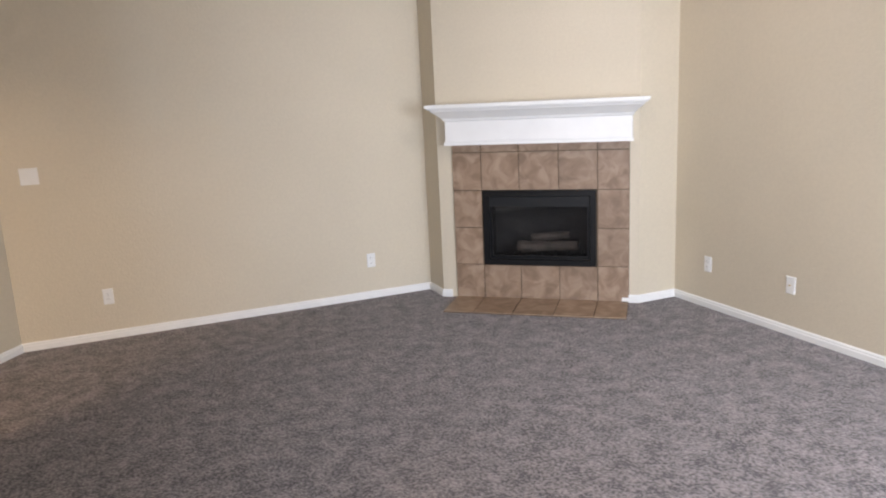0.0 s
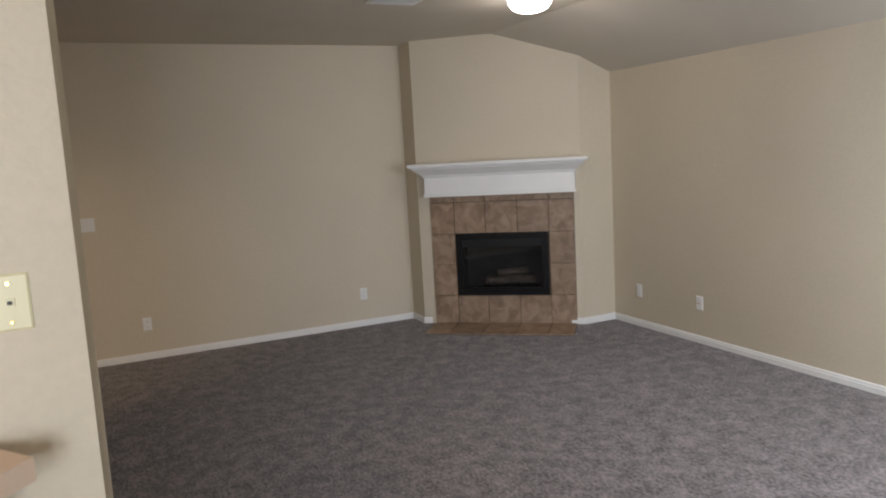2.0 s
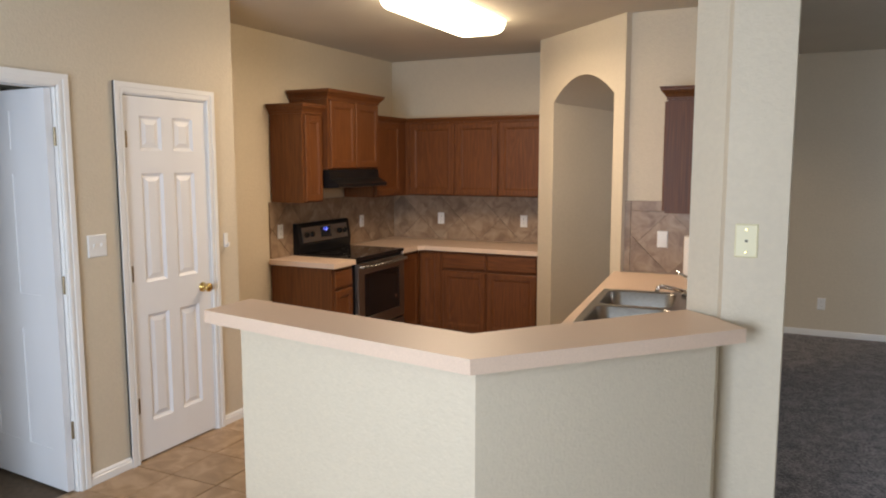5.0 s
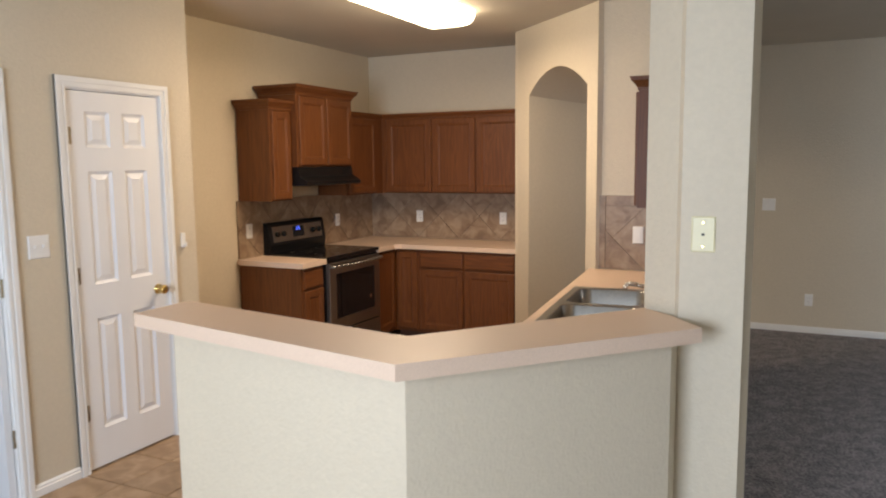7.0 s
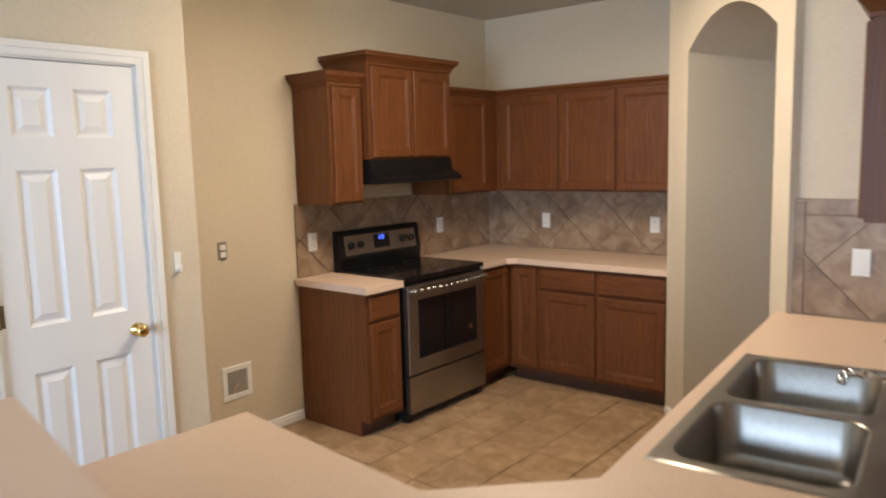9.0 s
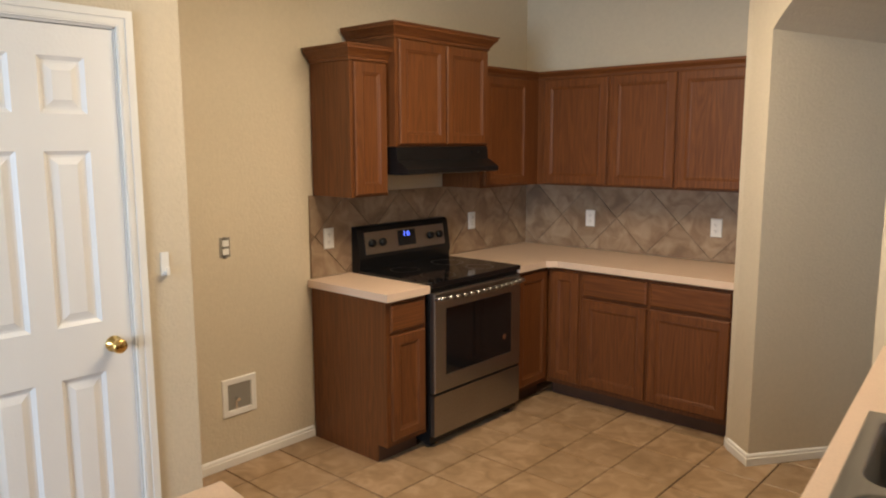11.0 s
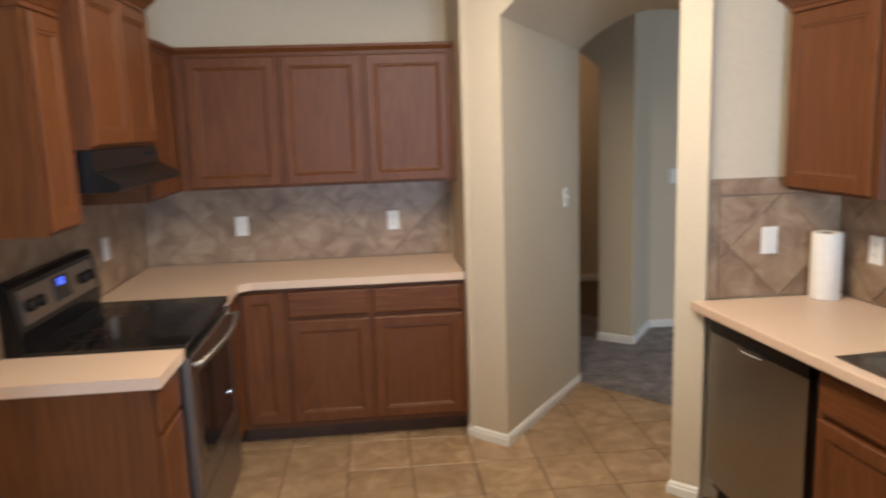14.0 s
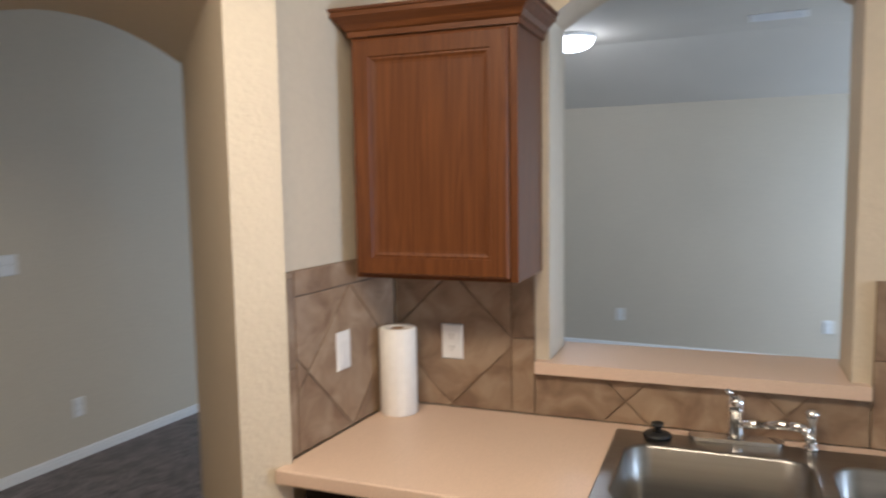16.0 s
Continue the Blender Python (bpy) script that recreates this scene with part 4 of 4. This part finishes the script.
# cabinets of the sink run, facing -x
base(pose(-1.14, 2.50, 0, 0, 0, 270 + TILT), 1.15, 0.575, [(0.02, 0.57, True), (0.59, 1.15, True)], "stained oak sink base cabinet with drawer fronts", top=0.70)
pen = empty("base_cabinet", pose(0, 0, 0), "stained oak peninsula base cabinet under the bar", "cabinet", "base kitchen cabinets")
prism("body", [(-2.10, 0.345), (-1.115, 0.22), (-0.54, 0.95), (-1.02, 1.24), (-1.365, 0.955), (-2.095, 0.965)], 0.095, 0.868, OAK, pen)
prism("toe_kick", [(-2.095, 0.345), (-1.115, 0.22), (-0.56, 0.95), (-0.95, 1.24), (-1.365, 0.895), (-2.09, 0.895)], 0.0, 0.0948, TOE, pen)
fl = [leaf("door", pen, 0.02 + 0.34 * i, 0.125, 0.34 + 0.34 * i, 0.685) for i in range(2)] + [leaf("drawer_front", pen, 0.02 + 0.34 * i, 0.705, 0.34 + 0.34 * i, 0.845, DRW, OAKH) for i in range(2)]
for o in fl:
    o.matrix_basis = facing(-1.375, 0.966, 0, 180)

# dishwasher
dw = empty("dishwasher", pose(-1.205, 3.165, 0, 0, 0, 270 + TILT), "stainless steel dishwasher with black control strip", "dishwasher")
DWW = 0.63
box("body", (0, 0.03, 0.09), (DWW, 0.58, 0.866), MATBLK, dw)
box("door", (0.006, 0.0, 0.13), (DWW - 0.006, 0.03, 0.79), STEEL, dw, 0.006)
box("control_strip", (0.004, -0.004, 0.795), (DWW - 0.004, 0.03, 0.862), BLACK, dw, 0.006)
bm = bmesh.new()
pts = [Vector((DWW / 2 - 0.07 + 0.14 * i / 8, -0.012 - 0.02 * math.sin(math.pi * i / 8), 0.786)) for i in range(9)]
for p, q in zip(pts, pts[1:]):
    add_tube(bm, p, q, 0.009, n=10)
finish("handle", bm, STEEL, dw, smooth=True)
box("toe_panel", (0.0, 0.06, 0.0), (DWW, 0.58, 0.0895), MATBLK, dw)

# wall cabinet by the pass-through, facing -x
upper(sink_wall(-0.885, 3.212), 0.50, 0.28, 1.372, 2.085, [(0.012, 0.478)], "single stained oak upper cabinet beside the pass-through")

# ---- sink ----
sk = empty("sink", pose((SX0 + SX1) / 2, (SY0 + SY1) / 2, 0.911, 0, 0, TILT) @ pose(-(SX0 + SX1) / 2, -(SY0 + SY1) / 2, 0), "double-bowl stainless steel drop-in kitchen sink", "sink")


def bowl(bm, x0, y0, x1, y1, depth, r=0.07, n=6):
    def loop(inset, z, rr):
        vs = []
        for cx, cy, a0 in ((x1 - inset - rr, y1 - inset - rr, 0), (x0 + inset + rr, y1 - inset - rr, 90), (x0 + inset + rr, y0 + inset + rr, 180), (x1 - inset - rr, y0 + inset + rr, 270)):
            for k in range(n + 1):
                a = radians(a0 + 90 * k / n)
                vs.append(bm.verts.new((cx + rr * math.cos(a), cy + rr * math.sin(a), z)))
        return vs
    loops = [loop(-0.006, 0.004, r + 0.006), loop(0.0, 0.0035, r), loop(0.006, -0.004, r), loop(0.014, -depth + 0.03, r), loop(0.022, -depth + 0.01, r * 0.9), loop(0.045, -depth, r * 0.7)]
    for a, b in zip(loops, loops[1:]):
        for i in range(len(a)):
            j = (i + 1) % len(a)
            bm.faces.new((a[i], a[j], b[j], b[i]))
    bm.faces.new(loops[-1])
    return loops[0]


bm = bmesh.new()
X0, X1, Y0, Y1 = SX0 - 0.012, SX1 + 0.012, SY0 - 0.012, SY1 + 0.012
ym = (Y0 + Y1) / 2
holes = [bowl(bm, X0 + 0.035, Y0 + 0.035, X1 - 0.10, ym - 0.018, 0.17), bowl(bm, X0 + 0.035, ym + 0.018, X1 - 0.10, Y1 - 0.035, 0.17)]
out = [bm.verts.new(v) for v in ((X0, Y0, 0.004), (X1, Y0, 0.004), (X1, Y1, 0.004), (X0, Y1, 0.004))]
low = [bm.verts.new((v.co.x + dx, v.co.y + dy, 0.0002)) for v, (dx, dy) in zip(out, ((-0.004, -0.004), (0.004, -0.004), (0.004, 0.004), (-0.004, 0.004)))]
edges = [bm.edges.new((out[i], out[(i + 1) % 4])) for i in range(4)]
for hl in holes:
    for i in range(len(hl)):
        e = bm.edges.get((hl[i], hl[(i + 1) % len(hl)]))
        edges.append(e)
bmesh.ops.triangle_fill(bm, use_beauty=True, use_dissolve=False, edges=edges, normal=(0, 0, 1))
for i in range(4):
    j = (i + 1) % 4
    bm.faces.new((out[i], out[j], low[j], low[i]))
bowls = finish("basin", bm, STEEL, sk)
for p in bowls.data.polygons:
    p.use_smooth = abs(p.normal.z) < 0.98
for yc in ((Y0 + ym) / 2 + 0.008, (Y1 + ym) / 2 - 0.008):
    lathe("drain", [(0.045, -0.168), (0.044, -0.166), (0.03, -0.167), (0.028, -0.1685), (0.005, -0.1685)], CHROME, sk, pose((X0 + X1 - 0.065) / 2, yc, 0), 20)

fc = empty("faucet", pose(-0.59, 2.14, 0.916, 0, 0, 8), "chrome single-lever kitchen faucet with long spout", "faucet")
bm = bmesh.new()
add_prism(bm, [(0.026 * math.cos(a), (0.10 if math.sin(a) > 0 else -0.10) + 0.026 * math.sin(a)) for a in [2 * math.pi * i / 20 for i in range(20)]], 0, 0.012)
finish("base_plate", bm, CHROME, fc, bevel=0.004)
lathe("body", [(0.026, 0.012), (0.022, 0.03), (0.021, 0.085), (0.024, 0.09), (0.024, 0.115), (0.018, 0.13), (0.004, 0.134)], CHROME, fc)
bm = bmesh.new()
sp = [Vector((0, 0, 0.05)), Vector((-0.055, -0.052, 0.072)), Vector((-0.13, -0.115, 0.10)), Vector((-0.165, -0.142, 0.108)), Vector((-0.18, -0.156, 0.10)), Vector((-0.185, -0.16, 0.078))]
for p, q in zip(sp, sp[1:]):
    add_tube(bm, p, q, 0.0115, n=12)
finish("spout", bm, CHROME, fc, smooth=True)
bm = bmesh.new()
add_tube(bm, (0, 0, 0.125), (-0.085, 0.03, 0.168), 0.009, 0.006, n=10)
finish("lever", bm, CHROME, fc, smooth=True)
lathe("sprayer", [(0.02, 0.0), (0.019, 0.008), (0.012, 0.014), (0.011, 0.075), (0.016, 0.09), (0.017, 0.105), (0.008, 0.112)], CHROME, tagged(empty("side_sprayer", pose(-0.575, 1.95, 0.9155), "chrome side sprayer beside the kitchen faucet", "sprayer")))
stp = empty("sink_stopper", pose(-0.635, 2.345, 0.9155), "black rubber sink strainer stopper on the sink rim", "stopper")
lathe("flange", [(0.036, 0.0), (0.040, 0.006), (0.036, 0.012), (0.014, 0.016)], RUBBER, stp)
lathe("grip", [(0.012, 0.016), (0.010, 0.028), (0.018, 0.034), (0.016, 0.042), (0.005, 0.044)], RUBBER, stp)
tw = empty("paper_towel_roll", pose(-0.715, 3.148, 0.9105), "upright roll of white paper towels on the counter", "paper towels")
lathe("paper", [(0.021, 0.004), (0.058, 0.0), (0.060, 0.004), (0.060, 0.274), (0.058, 0.279), (0.021, 0.276), (0.0205, 0.20)], PAPER, tw, n=32)
lathe("core", [(0.0195, 0.19), (0.0205, 0.277), (0.0185, 0.277), (0.018, 0.2)], CARD, tw)
bm = bmesh.new()
add_box(bm, (0.0595, -0.01, 0.002), (0.0612, 0.012, 0.277))
finish("loose_edge", bm, PAPER, tw, m=pose(0, 0, 0, 0, 0, 215))

# ---- ceiling fixtures ----
kl = empty("kitchen_ceiling_light", pose(-2.28, 2.55, H), "lit long rounded fluorescent ceiling light", "ceiling light")
bm = bmesh.new()
loops = []
for e, z in ((0.0, -0.002), (0.0, -0.03), (0.012, -0.06), (0.04, -0.085), (0.09, -0.10)):
    vs = []
    for cx, cy, a0 in ((0.21 - 0.1, 0.62 - 0.1, 0), (-0.21 + 0.1, 0.62 - 0.1, 90), (-0.21 + 0.1, -0.62 + 0.1, 180), (0.21 - 0.1, -0.62 + 0.1, 270)):
        for k in range(6):
            a = radians(a0 + 18 * k)
            vs.append(bm.verts.new((cx + (0.1 - e) * math.cos(a), cy + (0.1 - e) * math.sin(a), z)))
    loops.append(vs)
for a, b in zip(loops, loops[1:]):
    for i in range(len(a)):
        j = (i + 1) % len(a)
        bm.faces.new((a[i], a[j], b[j], b[i]))
bm.faces.new(loops[-1])
finish("diffuser", bm, GLOWK, kl, smooth=True).visible_shadow = False
ll = empty("living_ceiling_light", pose(2.78, 3.58, H), "lit frosted glass flush dome ceiling light", "ceiling light")
lathe("pan", [(0.17, -0.001), (0.17, -0.02), (0.16, -0.03), (0.02, -0.03)], WHITE, ll).visible_shadow = False
lathe("dome", [(0.155, -0.031), (0.15, -0.06), (0.12, -0.095), (0.07, -0.115), (0.01, -0.12)], GLOWL, ll).visible_shadow = False


def vent(m):
    t = empty("ceiling_vent", m, "white metal louvred ceiling air vent", "air vent", "ceiling vents")
    bm = bmesh.new()
    for lo, hi in (((-0.18, -0.11, -0.008), (0.18, -0.085, -0.001)), ((-0.18, 0.085, -0.008), (0.18, 0.11, -0.001)), ((-0.18, -0.085, -0.008), (-0.155, 0.085, -0.001)), ((0.155, -0.085, -0.008), (0.18, 0.085, -0.001)), ((-0.006, -0.085, -0.0075), (0.006, 0.085, -0.001))):
        add_box(bm, lo, hi)
    finish("frame", bm, WHITE, t)
    # dark sheet behind the louvres in place of the shaded duct opening
    box("duct_shade", (-0.155, -0.085, -0.0016), (0.155, 0.085, -0.0008), SLOT, t)
    for i in range(7):
        box("louvre", (-0.153, -0.011, -0.0008), (0.153, 0.011, 0.0008), WHITE, t, m=pose(0, -0.072 + i * 0.024, -0.009, 35, 0, 0))


vent(pose(1.90, 3.90, H))
vent(pose(2.80, 2.16, H, 0, 0, 90))


# ---- tiled backsplashes, 45 degrees, with a straight border ----
def clip(poly, lo, hi):
    for axis, lim, sign in ((0, lo[0], 1), (0, hi[0], -1), (1, lo[1], 1), (1, hi[1], -1)):
        res = []
        for i in range(len(poly)):
            p, q = poly[i], poly[(i + 1) % len(poly)]
            dp, dq = sign * (p[axis] - lim), sign * (q[axis] - lim)
            if dp >= 0:
                res.append(p)
            if dp * dq < 0:
                k = dp / (dp - dq)
                res.append((p[0] + (q[0] - p[0]) * k, p[1] + (q[1] - p[1]) * k))
        poly = res
        if len(poly) < 3:
            return []
    return poly


def backsplash(name, m, w, z0, z1, label, origin=0.0, left=0.0, right=0.0, top=0.075, size=0.312):
    """Panel from local x = 0 to w, facing -y."""
    t = empty(name, m, label, "backsplash")
    box("grout", (0, -0.007, z0), (w, -0.0015, z1), GROUTW, t)
    g = 0.0025

    def piece(poly):
        bm = bmesh.new()
        cx, cz = sum(p[0] for p in poly) / len(poly), sum(p[1] for p in poly) / len(poly)
        add_prism(bm, [(p[0] - cx, p[1] - cz) for p in poly], 0, 0.006)
        finish("tile", bm, BTILE, t, m=pose(cx, -0.0068, cz, 90, 0, 0))
    lo, hi = (left + g, z0 + g), (w - right - g, z1 - top - g)
    half = size / math.sqrt(2)
    k = half - g * 1.4
    for i in range(-2, int(w / half) + 3):
        for j in range(-3, 5):
            if (i + j) % 2:
                continue
            c = (origin + i * half, (z0 + z1 - top) / 2 + j * half)
            p = clip([(c[0] - k, c[1]), (c[0], c[1] - k), (c[0] + k, c[1]), (c[0], c[1] + k)], lo, hi)
            if len(p) >= 3 and max(q[0] for q in p) - min(q[0] for q in p) > 0.008 and max(q[1] for q in p) - min(q[1] for q in p) > 0.008:
                piece(p)
    x = left
    while top > 0 and x < w - 0.01:
        e = min(w, x + 0.31)
        piece([(x + g, z1 - top + g), (e - g, z1 - top + g), (e - g, z1 - g), (x + g, z1 - g)])
        x = e
    for a, b in ((0, left), (w - right, w)):
        z = z0
        while b - a > 0.01 and z < z1 - 0.01:
            e = min(z1, z + 0.245)
            piece([(a + g, z + g), (b - g, z + g), (b - g, e - g), (a + g, e - g)])
            z = e
    return t


backsplash("backsplash", facing(WX + 0.0, 2.665, 0, 90), NY - 2.665, 0.911, 1.371, "diagonal beige stone-look tile backsplash behind the range", 0.25, left=0.0, top=0.0)
backsplash("backsplash", facing(WX + 0.015, NY, 0, 0), -2.126 - WX - 0.016, 0.911, 1.371, "diagonal beige stone-look tile backsplash on the long wall", 0.1, top=0.0)
backsplash("backsplash", facing(-1.212, 3.23, 0, 0), 1.212 + KX - 0.016, 0.911, 1.42, "diagonal beige stone-look tile backsplash beside the arch", 0.33, left=0.06, top=0.07)
backsplash("backsplash", sink_wall(KX, 3.215), 0.48, 0.911, 1.371, "diagonal beige stone-look tile backsplash by the pass-through", 0.2, right=0.075, top=0.0)
backsplash("backsplash", sink_wall(KX, 2.733), 0.93, 0.911, 1.0495, "diagonal beige stone-look tile strip below the ledge", 0.06, top=0.0)
backsplash("backsplash", sink_wall(KX, 1.80), 0.6, 0.911, 1.371, "diagonal beige stone-look tile backsplash past the sink", 0.2, left=0.075, top=0.0)

# ---- floor tiles ----
TX, TY, OX, OY = 0.3165, 0.332, -2.775, 3.405
tiles = st(box("floor", (-4.1, SY, -0.019), (-0.42, 5.1, -0.006), GROUT))


def tile_mesh(w, d):
    bm = bmesh.new()
    add_box(bm, (-w / 2, -d / 2, 0), (w / 2, d / 2, 0.007))
    bmesh.ops.bevel(bm, geom=[e for e in bm.edges if all(v.co.z > 0.005 for v in e.verts)], offset=0.002, segments=1, affect="EDGES")
    bmesh.ops.recalc_face_normals(bm, faces=bm.faces)
    me = bpy.data.meshes.new("tile")
    bm.to_mesh(me)
    bm.free()
    me.materials.append(FTILE)
    return me


tm = tile_mesh(TX - 0.007, TY - 0.007)
rest = bmesh.new()
inside = lambda x, y: (x > -4.0 and x < -0.45 and y > SY + 0.1 and y < 4.9)
for i in range(-5, 9):
    for j in range(-22, 6):
        x, y = OX + (i + 0.5) * TX, OY + (j + 0.5) * TY
        if not inside(x, y) or (x < PX - 0.2 and y < 1.5):
            continue
        if y > 0.3:
            o = new("tile", tm)
            o.parent = tiles
            o.location = (x, y, -0.0062 + 0.0006 * math.sin(i * 3.1 + j * 1.7))
        else:
            add_box(rest, (x - TX / 2 + 0.0035, y - TY / 2 + 0.0035, -0.0062), (x + TX / 2 - 0.0035, y + TY / 2 - 0.0035, 0.0008))
ob = finish("tile_field", rest, FTILE, tiles)
tagged(ob, kind="stuff")
